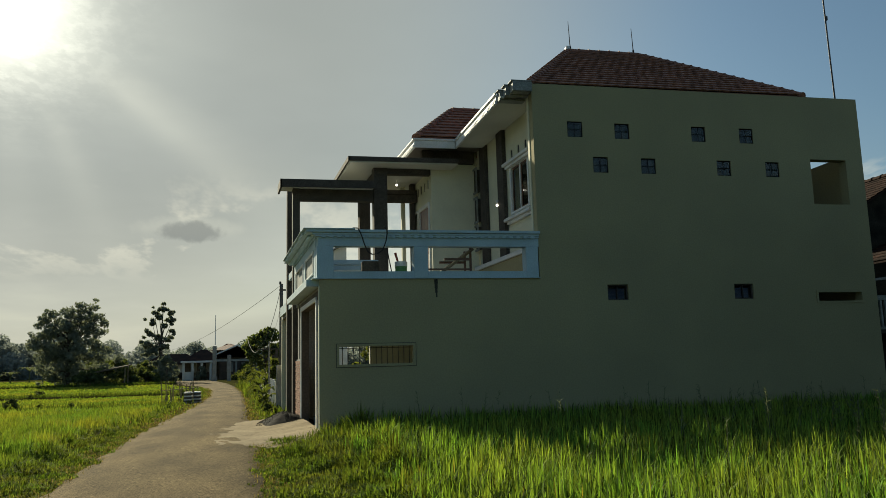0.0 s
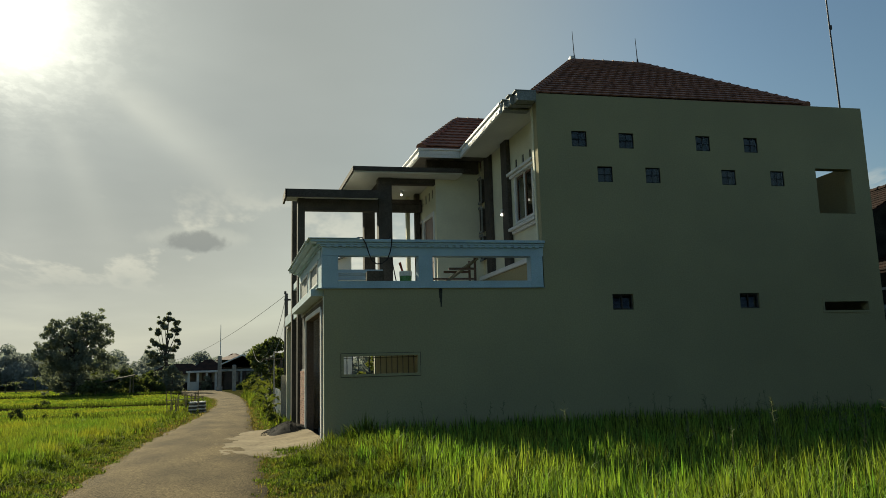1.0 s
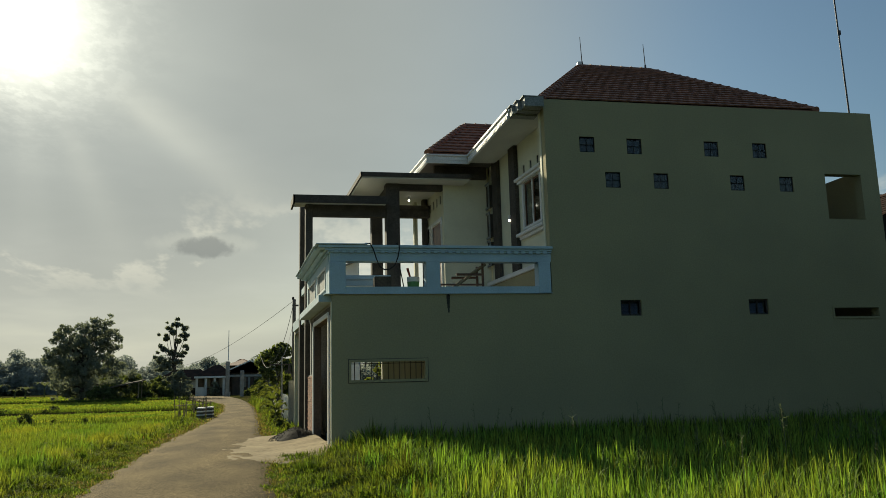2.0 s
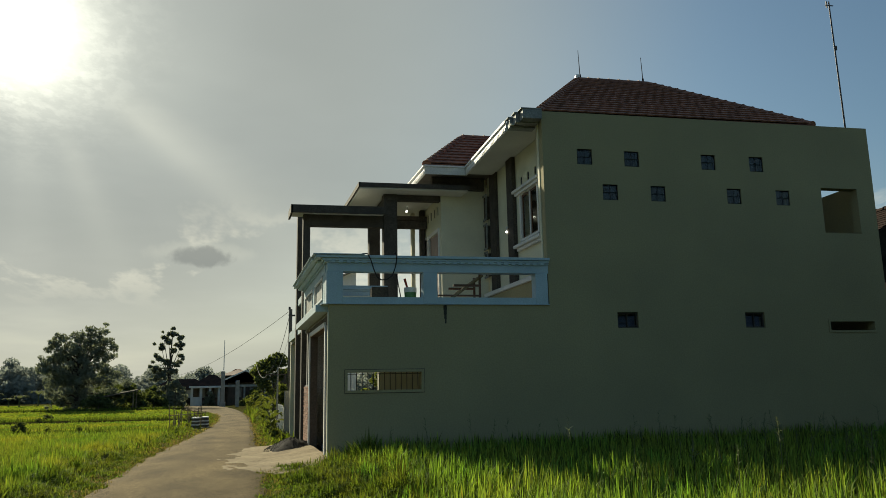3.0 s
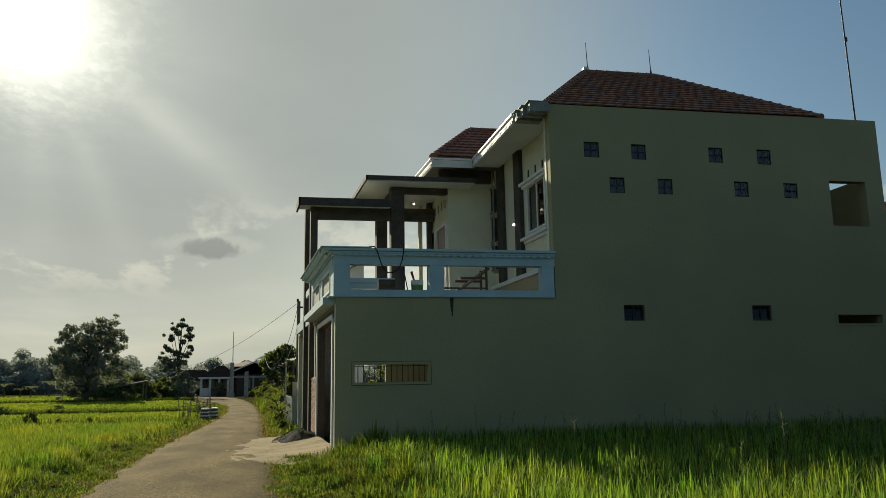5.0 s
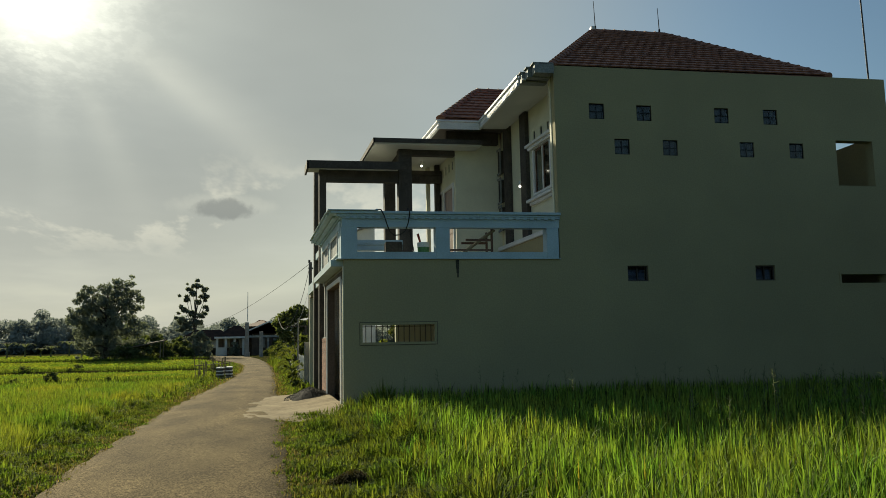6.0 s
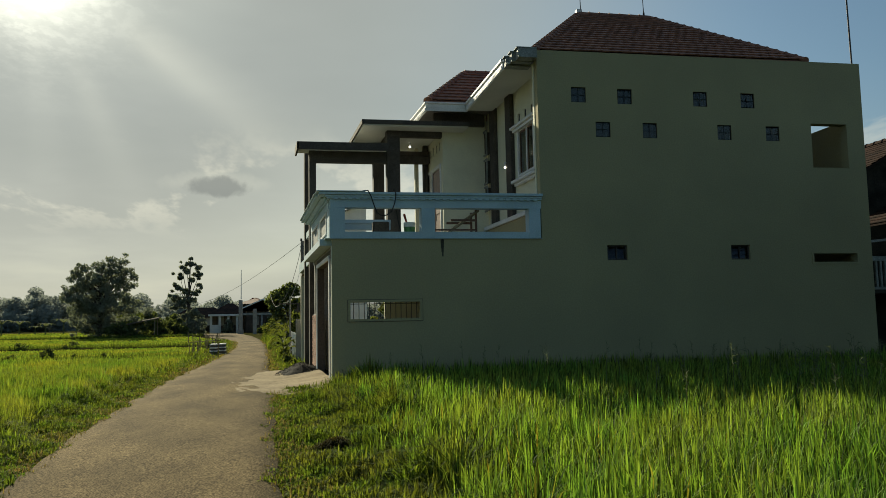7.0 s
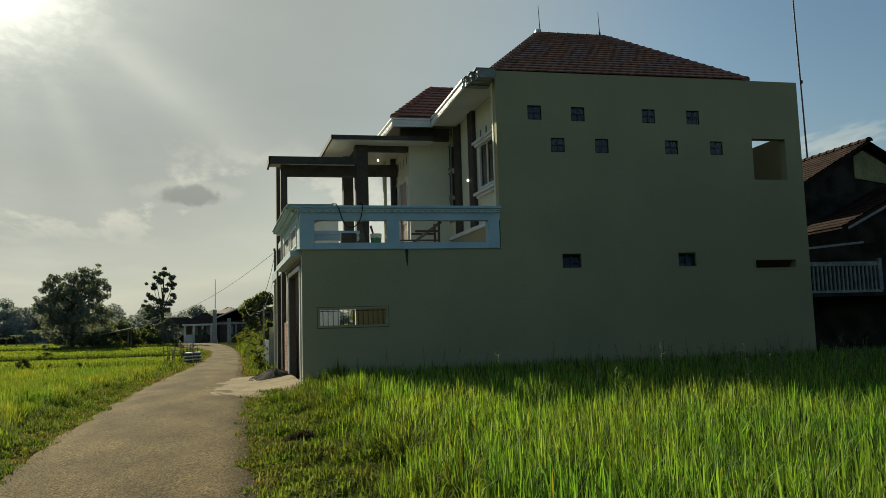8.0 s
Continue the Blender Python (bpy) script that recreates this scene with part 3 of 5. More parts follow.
    p[:, 2] = rise_np(p[:, 1]) - 0.03 - 0.08 * np.clip(dist - 0.6, 0, 1)
    blades("verge_grass", p, np.maximum(h, 0.025), w, M["verge"], "short trampled grass verge along the lane", "grass", 1.1)

    # a raked heap of dead weeds on the verge
    rng = np.random.default_rng(41)
    q = rng.normal(0, 1, (1500, 2)) * np.array([0.13, 0.10]) + np.array([1.72, 8.85])
    top = 0.12 * np.exp(-((q[:, 0] - 1.72) / 0.2) ** 2 - ((q[:, 1] - 8.85) / 0.16) ** 2)
    blades("weed_heap", np.column_stack([q, top - 0.01]), rng.uniform(0.02, 0.09, len(q)), np.full(len(q), 0.012), M["dead"], "low heap of dark pulled weeds on the verge", "weeds", 2.2, 1.0)

    # dry stalks and litter in the verge, thickest at the edge of the asphalt
    def litter(x, y):
        r, l = table_np(y, ROAD_R), table_np(y, ROAD_L)
        e = 0.10 * np.sin(y * 3.1) + 0.06 * np.sin(y * 8.3)
        near = ((x > r - 0.16 + e * 0.5) & (x < r + 0.35 + e * 2) & ((y < 16.4) | (y > 23.5))) | ((x < l + 0.16 + e * 0.5) & (x > l - 0.45 + e * 2))
        spots = (patch(x, y, 2.9, 4) > 0.62) & (((x > r) & (x < r + 1.9) & (y < 16.4)) | ((x < l) & (x > l - 1.0)))
        return near | spots

    p = np.concatenate([scatter(-6, 4.5, 2, 24, 380, litter, 21), scatter(-9, 3, 24, 60, 130, litter, 22)])
    rng = np.random.default_rng(14)
    h = rng.uniform(0.02, 0.10, len(p)) * (1 + 0.5 * patch(p[:, 0], p[:, 1], 3.3, 2))
    p[:, 2] = rise_np(p[:, 1]) - 0.015
    blades("dry_grass", p, h, np.where(p[:, 1] < 24, 0.011, 0.03), M["dry"], "straw-coloured dead grass and litter along the lane's edge", "grass", 1.8, 1.2)


make_rice()


def road_grit():
    """Loose stone chips lying on the worn asphalt."""
    rng = np.random.default_rng(77)
    y = 2.0 + 30 * rng.uniform(0, 1, 16000) ** 1.4
    a, c = table_np(y, ROAD_L), table_np(y, ROAD_R)
    f = rng.uniform(0.02, 0.98, len(y))
    keep = rng.uniform(0, 1, len(y)) < 0.35 + 0.5 * (patch(a + (c - a) * f, y, 1.4, 6) > 0.1)
    y, a, c, f = y[keep], a[keep], c[keep], f[keep]
    x = a + (c - a) * f
    z = rise_np(y) + 0.05 * (1 - (2 * f - 1) ** 2) + 0.012
    s = rng.uniform(0.003, 0.009, len(y))
    n = len(y)
    v = np.empty((n, 5, 3))
    turn = rng.uniform(0, math.tau, n)
    for k in range(4):
        r = s * rng.uniform(0.6, 1.2, n)
        v[:, k] = np.stack([x + r * np.cos(turn + k * 1.571), y + r * np.sin(turn + k * 1.571), z], 1)
    v[:, 4] = np.stack([x + s * rng.uniform(-0.3, 0.3, n), y + s * rng.uniform(-0.3, 0.3, n), z + s * rng.uniform(0.2, 0.45, n)], 1)
    idx = np.arange(n)[:, None] * 5
    faces = np.concatenate([idx + np.array([[k, (k + 1) % 4, 4]]) for k in range(4)], 1).ravel()
    me = raw_mesh("stone_chips", v.reshape(-1, 3), faces, np.full(n * 4, 3), M["grit"])
    tagged(new("stone_chips", me), "loose stone chips and grit on the worn asphalt", "gravel", kind="stuff")


road_grit()


def tall_weeds():
    """Seeding grass standing above the rice."""
    rng = np.random.default_rng(31)
    vs, fs = [], []

    def strip(a, b, w):
        side = np.cross(b - a, rng.normal(size=3))
        side = side / (np.linalg.norm(side) + 1e-9) * w
        k = len(vs)
        vs.extend([a - side, a + side, b + side * 0.3, b - side * 0.3])
        fs.append((k, k + 1, k + 2, k + 3))

    for k in range(110):
        y = rng.uniform(7.5, 16)
        x = rng.uniform(3.0, 14.5) if k < 40 else rng.uniform(7.5, 11.5)
        if k >= 40:
            y = rng.uniform(8.0, 11.5)
        base = np.array([x, y, -0.1])
        h = rng.uniform(0.9, 1.25)
        lean = rng.normal(0, 0.08, 2)
        tip = base + np.array([lean[0], lean[1], h])
        strip(base, tip, 0.006)
        for q in range(12):
            f = 0.74 + 0.26 * q / 12
            a = base + (tip - base) * f
            o = rng.normal(0, 1, 3) * np.array([0.05, 0.05, 0.015]) + np.array([lean[0] * 0.3, 0, 0.045])
            strip(a, a + o * (1.3 - f * 0.6), 0.006)
    me = bpy.data.meshes.new("tall_weeds")
    me.from_pydata([tuple(v) for v in vs], [], fs)
    me.materials.append(M["weed"])
    tagged(new("tall_weeds", me), "pale seeding grass stalks standing above the rice", "weeds", kind="stuff")


tall_weeds()


# ---- the house ----
W, T = 17.2, 0.25          # the side wall's face and thickness
FLOOR = 3.45               # upper floor
house = thing("house", (1.96, 17.2, 0.0), "two-storey house with olive-grey side wall and red tile roof", "house")


def hpart(name, bm, mat, label="", parent=None, smooth=False):
    return part(name, shear(bm), mat, parent or house, label, smooth)


BLOCKS = [(7.83, 6.83), (9.04, 6.82), (11.08, 6.82), (12.40, 6.82), (8.44, 5.97), (9.68, 5.97), (11.71, 5.97), (13.06, 5.97)]
BLOCK_W = 0.385
VENTS = [(8.62, 9.14), (11.91, 12.43)]
holes = [(1.0, 6.97, FLOOR, 9.0)]
holes += [(x, x + BLOCK_W, z, z + 0.385) for x, z in BLOCKS]
holes += [(a, b, 2.91, 3.28) for a, b in VENTS]
holes += [(14.36, 15.43, 5.29, 6.46), (14.2, 15.46, 2.83, 3.06), (2.36, 3.99, 1.58, 1.98)]
part("side_wall", holed("x", 1.96, 15.9, -0.3, 8.12, W, W + T, holes), M["render"], house, "olive-grey rendered side wall with small openings")

# trim of the openings in the side wall
def rim(x0, x1, z0, z1, t, proud, depth):
    bm = bmesh.new()
    y0, y1 = W - proud, W + depth
    box(bm, x0 - t, x1 + t, y0, y1, z1, z1 + t)
    box(bm, x0 - t, x1 + t, y0, y1, z0 - t, z0)
    box(bm, x0 - t, x0, y0, y1, z0, z1)
    box(bm, x1, x1 + t, y0, y1, z0, z1)
    return bm


def glass_block_window(x, z):
    win = part("window", rim(x + 0.008, x + BLOCK_W - 0.008, z + 0.008, z + 0.377, 0.0075, -0.025, 0.16), M["mortar"], house, "square of four glass blocks")
    w, mid = (BLOCK_W - 0.046) / 2, x + BLOCK_W / 2
    for x0 in (x + 0.018, mid + 0.005):
        for z0 in (z + 0.018, z + 0.197):
            part("glass_block", boxes((x0, x0 + w, W + 0.03, W + 0.11, z0, z0 + 0.168), bevel=0.008), M["block"], win)
    bm = boxes((x + 0.012, x + BLOCK_W - 0.012, W + 0.04, W + 0.10, z + 0.186, z + 0.197), (mid - 0.005, mid + 0.005, W + 0.04, W + 0.10, z + 0.012, z + 0.186), (mid - 0.005, mid + 0.005, W + 0.04, W + 0.10, z + 0.197, z + 0.373))
    part("mortar", bm, M["mortar"], win)


for bx, bz in BLOCKS:
    glass_block_window(bx, bz)

for a, b in VENTS:
    win = part("window", rim(a + 0.03, b - 0.03, 2.94, 3.25, 0.028, -0.05, 0.15), M["dark"], house, "small dark louvred bathroom window")
    for k in range(3):
        z0 = 2.95 + k * 0.1
        bm = boxes((a + 0.03, b - 0.03, W + 0.07, W + 0.076, z0, z0 + 0.10))
        bmesh.ops.rotate(bm, verts=bm.verts[:], cent=(a, W + 0.07, z0), matrix=Matrix.Rotation(radians(-22), 3, "X"))
        part("pane", bm, M["pane"], win)
    part("mullion", boxes((a + 0.25, a + 0.27, W + 0.06, W + 0.12, 2.94, 3.25)), M["dark"], win)

part("window_trim", rim(14.206, 15.454, 2.836, 3.054, 0.05, 0.02, 0.2), M["render"], house, "raised rendered rim of a slot opening")
part("window_trim", boxes((15.395, 15.426, W - 0.006, W + T + 0.01, 5.30, 6.455), (14.365, 15.426, W - 0.006, W + T + 0.01, 5.294, 5.299)), M["render"], house, "bare cement reveal of the unfinished opening")

grille = part("window", rim(2.37, 3.98, 1.59, 1.97, 0.055, 0.02, 0.2), M["render"], house, "barred garage window with a raised rim")
part("rim_line", rim(2.315, 4.035, 1.535, 2.025, 0.012, 0.012, 0.0), M["dark"], grille)
for k in range(13):
    gx = 2.45 + k * 0.122
    part("bar", rod(bmesh.new(), (gx, W + 0.13, 1.58), (gx, W + 0.13, 1.98), 0.009), M["metal"], grille)
part("bar", boxes((2.37, 3.98, W + 0.12, W + 0.14, 1.93, 1.945)), M["metal"], grille)

# water stain below the balcony spout
part("drain_pipe", rod(bmesh.new(), (4.53, W - 0.07, 3.40), (4.53, W + 0.05, 3.42), 0.02), M["black"], house, "short black drain spout under the balcony")

bm = bmesh.new()
st = [(4.49, 4.57, 3.42), (4.495, 4.565, 3.32), (4.505, 4.56, 3.22), (4.52, 4.555, 3.12), (4.53, 4.55, 3.02)]
for (a0, a1, za), (c0, c1, zc) in zip(st, st[1:]):
    box(bm, min(a0, c0), max(a1, c1), W - 0.004, W - 0.001, zc, za)
part("stain", bm, M["stain"], house, "dark water stain running down the wall")

# floors, ceilings, inner walls; unseen ones are added to keep the rooms dark
YB = 22.65                 # wall of the projecting room
UF, UD = 7.42, 5.97        # upper front wall, wall with the doors
YN = 27.6
hpart("floor_slab", boxes((1.98, 15.6, W + T, YN, 3.22, FLOOR - 0.01)), M["concrete"], "upper floor slab")
part("inner_floor", boxes((2.0, 15.6, W + T, 21.6, -0.2, 0.28)), M["concrete"], house, "grey cement garage floor")
part("east_wall", boxes((15.65, 15.9, W + T, YN, -0.3, 6.66)), M["render"], house)
hpart("north_wall", holed("x", 1.98, 15.6, 0.0, 7.9, YN, YN + 0.2, [(1.0, 7.4, FLOOR, 9.0), (2.3, 5.0, 0.3, 2.9)]), M["cream"])
hpart("garage_wall", holed("x", 1.98, 7.4, 0.0, 3.22, 21.9, 22.1, [(2.9, 6.3, 0.3, 2.6)]), M["concrete"], "inner garage wall with a wide opening")
part("garage_back_wall", boxes((7.2, 7.4, W + T, 21.9, 0.0, 3.22)), M["dim"], house)
part("stair_shade_wall", boxes((14.0, 14.15, W + T, 20.6, 3.45, 8.0)), M["dim"], house)
# Hidden taller stretch, added to keep the sun off the east wall.
part("stair_shade_wall", boxes((14.12, 14.27, 20.602, YN, 3.45, 8.9)), M["render"], house)
part("room_wall", boxes((10.3, 10.42, W + T, 22.5, 3.45, 7.95)), M["dim"], house)
part("room_back_wall", boxes((7.6, 14.0, 22.5, 22.65, 3.45, 7.95)), M["dim"], house)
part("bath_back_wall", boxes((7.4, 15.65, 20.5, 20.62, 0.0, 3.22)), M["dim"], house)

# upper front wall with window and vents
WIN = (18.66, 19.78, 5.50, 6.70)
VENT_Y = (18.74, 19.22, 19.72)
hv = [WIN] + [(y, y + 0.13, 6.97, 7.22) for y in VENT_Y]
hpart("front_wall", holed("y", W + T, 22.65, FLOOR, 8.0, UF, UF + 0.18, hv), M["cream"], "cream upper front wall facing the lane")
win = hpart("window", boxes((UF - 0.05, UF + 0.1, WIN[0], WIN[1], 5.44, 5.5), (UF - 0.05, UF + 0.1, WIN[0], WIN[1], 6.7, 6.76), (UF - 0.05, UF + 0.1, WIN[0] - 0.09, WIN[0], 5.44, 6.76), (UF - 0.05, UF + 0.1, WIN[1], WIN[1] + 0.09, 5.44, 6.76)), M["white"], "two-leaf window with white frame and dark glass")
ym = (WIN[0] + WIN[1]) / 2
hpart("mullion", boxes((UF - 0.02, UF + 0.06, ym - 0.03, ym + 0.03, 5.5, 6.7)), M["white"], parent=win)
for a, b in ((WIN[0], ym - 0.03), (ym + 0.03, WIN[1])):
    hpart("casement", boxes((UF, UF + 0.04, a, a + 0.05, 5.5, 6.7), (UF, UF + 0.04, b - 0.05, b, 5.5, 6.7), (UF, UF + 0.04, a + 0.05, b - 0.05, 5.5, 5.55), (UF, UF + 0.04, a + 0.05, b - 0.05, 6.65, 6.7)), M["wood"], parent=win)
    hpart("pane", boxes((UF + 0.015, UF + 0.023, a + 0.05, b - 0.05, 5.55, 6.65)), M["pane"], parent=win)
hpart("window_hood", boxes((UF - 0.18, UF, 18.3, 20.1, 6.80, 6.88), (UF - 0.12, UF, 18.36, 20.04, 6.72, 6.80), bevel=0.01), M["white"], "moulded ledge over the window")
hpart("window_sill", boxes((UF - 0.18, UF, 18.3, 20.1, 5.28, 5.36), (UF - 0.10, UF, 18.36, 20.04, 5.20, 5.28), bevel=0.01), M["white"], "moulded ledge under the window")
# Black plates stand in for the unlit depth of the vent slots.
for y in VENT_Y:
    hpart("vent_dark_plate", boxes((UF + 0.02, UF + 0.04, y, y + 0.13, 6.97, 7.22)), M["black"], "black plate for the dark inside a ventilation slot")
# plinth ledge along the front wall
hpart("plinth", boxes((UF - 0.14, UF, W + T, 22.6, FLOOR, 4.26)), M["render"])
hpart("plinth_cap", boxes((UF - 0.2, UF, W + T, 22.6, 4.26, 4.38), bevel=0.01), M["white"], "pale ledge along the front wall")
# dark clad columns
for y0, y1 in ((20.19, 20.64), (21.66, 22.1)):
    hpart("column", boxes((UF - 0.12, UF - 0.005, y0, y1, FLOOR, 7.98), bevel=0.01), M["dark"], "dark stone-clad column")
for z in (4.9, 5.75, 6.65):
    bm = boxes((UF - 0.12, UF - 0.01, 22.38, 22.62, z, z + 0.68))
    hpart("frame_ornament", bm, M["dark"], "square recessed wall panel")
    hpart("frame_border", boxes((UF - 0.16, UF - 0.13, 22.3, 22.36, z - 0.06, z + 0.74), (UF - 0.16, UF - 0.13, 22.36, 22.62, z + 0.68, z + 0.74), (UF - 0.16, UF - 0.13, 22.36, 22.62, z - 0.06, z)), M["grey_paint"])
# corner pilaster where the side wall meets the front
hpart("corner_pilaster", boxes((UF - 0.45, UF - 0.2, W + T, W + T + 0.1, FLOOR, 8.0)), M["cream"])

# wall of the projecting room and its door side
hpart("room_front_wall", boxes((UD, UF - 0.03, YB, YB + 0.18, FLOOR, 8.0)), M["cream"], "plain cream wall of the projecting room")
DOORS = [(22.90, 24.0, FLOOR, 6.35), (24.25, 24.85, 4.4, 6.35)]
hpart("room_north_wall", boxes((UD + 0.18, UF - 0.03, 25.2, 25.38, FLOOR, 8.0)), M["cream"])
hpart("door_wall", holed("y", YB + 0.18, 25.4, FLOOR, 8.0, UD, UD + 0.18, DOORS + [(y, y + 0.14, 6.85, 7.12) for y in (22.95, 23.35, 23.75, 24.15, 24.55)]), M["cream"])
d = hpart("door", boxes((UD + 0.01, UD + 0.06, 22.92, 23.98, FLOOR, 6.3)), M["wood"], "brown wooden balcony door")
hpart("door_frame", boxes((UD - 0.04, UD + 0.12, 22.86, 22.92, FLOOR, 6.42), (UD - 0.04, UD + 0.12, 23.98, 24.08, FLOOR, 6.42), (UD - 0.04, UD + 0.12, 22.92, 23.98, 6.3, 6.42)), M["white"], parent=d)
hpart("door_panel", boxes((UD - 0.005, UD + 0.008, 23.08, 23.82, 3.7, 4.7), (UD - 0.005, UD + 0.008, 23.08, 23.82, 4.9, 6.15), bevel=0.004), M["wood"], parent=d)
w2 = hpart("window", boxes((UD - 0.04, UD + 0.12, 24.19, 24.25, 4.34, 6.41), (UD - 0.04, UD + 0.12, 24.85, 24.91, 4.34, 6.41), (UD - 0.04, UD + 0.12, 24.25, 24.85, 6.35, 6.41), (UD - 0.04, UD + 0.12, 24.25, 24.85, 4.34, 4.4)), M["white"], "tall window beside the balcony door")
hpart("pane", boxes((UD + 0.04, UD + 0.05, 24.25, 24.85, 4.4, 6.35)), M["pane"], parent=w2)
# Same black plates for the dark inside the slots over the doors.
for y in (22.95, 23.35, 23.75, 24.15, 24.55):
    hpart("vent_dark_plate", boxes((UD + 0.02, UD + 0.04, y, y + 0.14, 6.85, 7.12)), M["black"])

# flat canopies over the front terrace
# The unseen rear of this slab is drawn out to shade the door wall.
hpart("canopy", boxes((3.43, 6.62, 22.0, 27.3, 7.36, 7.50), bevel=0.01), M["ceiling"], "flat white canopy slab over the doors")
hpart("canopy_fascia", boxes((3.40, 6.64, 21.96, 21.995, 7.40, 7.53), (3.38, 3.425, 21.96, 27.3, 7.40, 7.53)), M["dark"], "dark fascia of the canopy")
hpart("canopy", boxes((1.54, 4.2, 22.05, 23.0, 6.69, 6.79), bevel=0.01), M["ceiling"], "lower flat canopy slab towards the lane")
hpart("canopy_fascia", boxes((1.50, 4.2, 22.01, 22.045, 6.60, 6.83), (1.48, 1.535, 22.01, 23.0, 6.60, 6.83)), M["dark"])
for u0, u1, y0, zb, top in ((1.88, 2.08, 22.55, -0.1, 6.63), (1.86, 2.04, 24.2, -0.1, 6.95), (4.22, 4.62, 22.55, FLOOR, 7.3), (4.08, 4.42, 24.2, FLOOR, 7.3)):
    hpart("column", boxes((u0, u1, y0, y0 + 0.3, zb, top + 0.055), bevel=0.008), M["dark"], "dark square terrace column")
hpart("beam", boxes((2.08, 4.22, 22.6, 22.8, 6.34, 6.688), bevel=0.008), M["dark"])
hpart("beam", boxes((2.04, 4.08, 24.25, 24.45, 6.75, 6.95), bevel=0.008), M["dark"])
hpart("beam", boxes((4.62, UD - 0.02, 22.6, 22.8, 7.18, 7.355), bevel=0.008), M["dark"])
hpart("beam", boxes((4.42, UD - 0.02, 24.25, 24.45, 6.70, 6.94), (4.42, UD - 0.02, 24.27, 24.43, 6.95, 7.10), bevel=0.008), M["dark"])
hpart("beam", boxes((4.3, 4.5, 22.85, 24.2, 7.10, 7.355), bevel=0.008), M["dark"])
# Cream colour imitates the sunlit edge of a brown post.
hpart("column", boxes((5.60, 5.72, 24.95, 25.1, FLOOR, 7.36), bevel=0.008), M["cream"], "slim terrace post, cream in place of its sunlit edge")
# Dark upright added to cover the bright far end of the door wall.
hpart("column", boxes((5.79, 5.94, 24.5, 24.7, FLOOR, 7.36), bevel=0.008), M["dark"])

# Dark band added in place of the dark soffit recess over the wall.
hpart("eave_dark_band", boxes((UD - 0.3, UF - 0.13, YB - 0.14, YB - 0.005, 7.54, 7.925), bevel=0.01), M["dark"], "dark band under the eave")

# eaves: soffit, fascia boards and dentils
hpart("soffit", boxes((6.99, UF - 0.02, W + T, 21.8, 7.90, 7.95)), M["ceiling"], "white eave soffit")
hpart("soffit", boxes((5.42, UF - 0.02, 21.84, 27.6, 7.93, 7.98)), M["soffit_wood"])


def plan_part(name, pts, z0, z1, mat, label=""):
    """An upright prism over a plan outline."""
    return part(name, slab([(x, y, z1) for x, y in pts], z1 - z0), mat, house, label)


def dentil(p, parent, along="y"):
    """One small tooth of a moulding, its lower near corner at p."""
    ob = new("dentil", DENTIL[parent.name])
    ob.parent = parent
    ob.location = Vector(p) - Vector(base_of(parent))
    if along == "x":
        ob.rotation_euler = (0, 0, -math.pi / 2)


DENTIL = {"house": mesh_of("dentil", boxes((0, 0.02, 0, 0.055, 0, 0.09)), M["white"]),
          "balcony_railing": mesh_of("dentil", boxes((0, 0.021, 0, 0.09, 0, 0.055)), M["pale_blue"])}


def eave_board(u0, u1, y0, y1, along):
    hpart("fascia", boxes((u0, u1, y0, y1, 7.79, 8.0)), M["white"], "white moulded eave board")
    if along == "y":
        hpart("gutter_lip", boxes((u0 - 0.04, u1 - 0.03, y0 - 0.02, y1, 8.002, 8.06), bevel=0.01), M["white"])
        for k in range(int((y1 - y0) / 0.11)):
            y = y0 + 0.03 + k * 0.11
            dentil((skew(u0 - 0.022, y), y, 7.80), house)
    else:
        hpart("gutter_lip", boxes((u0 - 0.04, u1, y0 - 0.04, y1 - 0.03, 8.002, 8.06), bevel=0.01), M["white"])
        hpart("fascia_band", boxes((u0 - 0.015, u1, y0 - 0.015, y0 - 0.002, 7.885, 7.91)), M["white"])


# the main eave runs nearly square to the side wall, then the board turns round the projecting room
plan_part("fascia", [(6.26, 17.8), (6.30, 17.8), (6.189, 21.80), (6.149, 21.80)], 7.79, 8.0, M["white"], "white moulded eave board")
plan_part("gutter_lip", [(6.225, 17.78), (6.27, 17.78), (6.159, 21.8), (6.114, 21.8)], 8.002, 8.06, M["white"])
plan_part("soffit", [(6.302, 17.5), (6.98, 17.5), (6.98, 21.8), (6.191, 21.8)], 7.84, 7.88, M["ceiling"])
for k in range(36):
    y = 17.84 + k * 0.108
    dentil((6.238 - 0.028 * (y - 17.8), y, 7.80), house)
eave_board(5.26, 6.48, 21.76, 21.80, "x")
eave_board(5.26, 5.30, 21.80, 27.6, "y")
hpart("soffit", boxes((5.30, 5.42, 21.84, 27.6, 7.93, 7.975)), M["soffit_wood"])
for x0, y0, y1, z0, z1 in ((6.29, 17.56, 17.8, 7.80, 8.035), (6.37, 17.30, 17.558, 7.84, 8.07), (6.46, 17.02, 17.298, 7.86, 8.09)):
    part("eave_end", boxes((x0, 6.93, y0, y1, z0, z1), (x0 - 0.04, 6.93, y0, y1, z1 + 0.002, z1 + 0.035), bevel=0.008), M["grey_paint"], house, "stepped moulded end of the eave")


# ---- balcony ----
balcony = thing("balcony_railing", (1.96, 17.2, FLOOR), "pale blue masonry balcony railing with rectangular openings", "railing")


def bpart(name, bm, label=""):
    return part(name, shear(bm), M["pale_blue"], balcony, label)


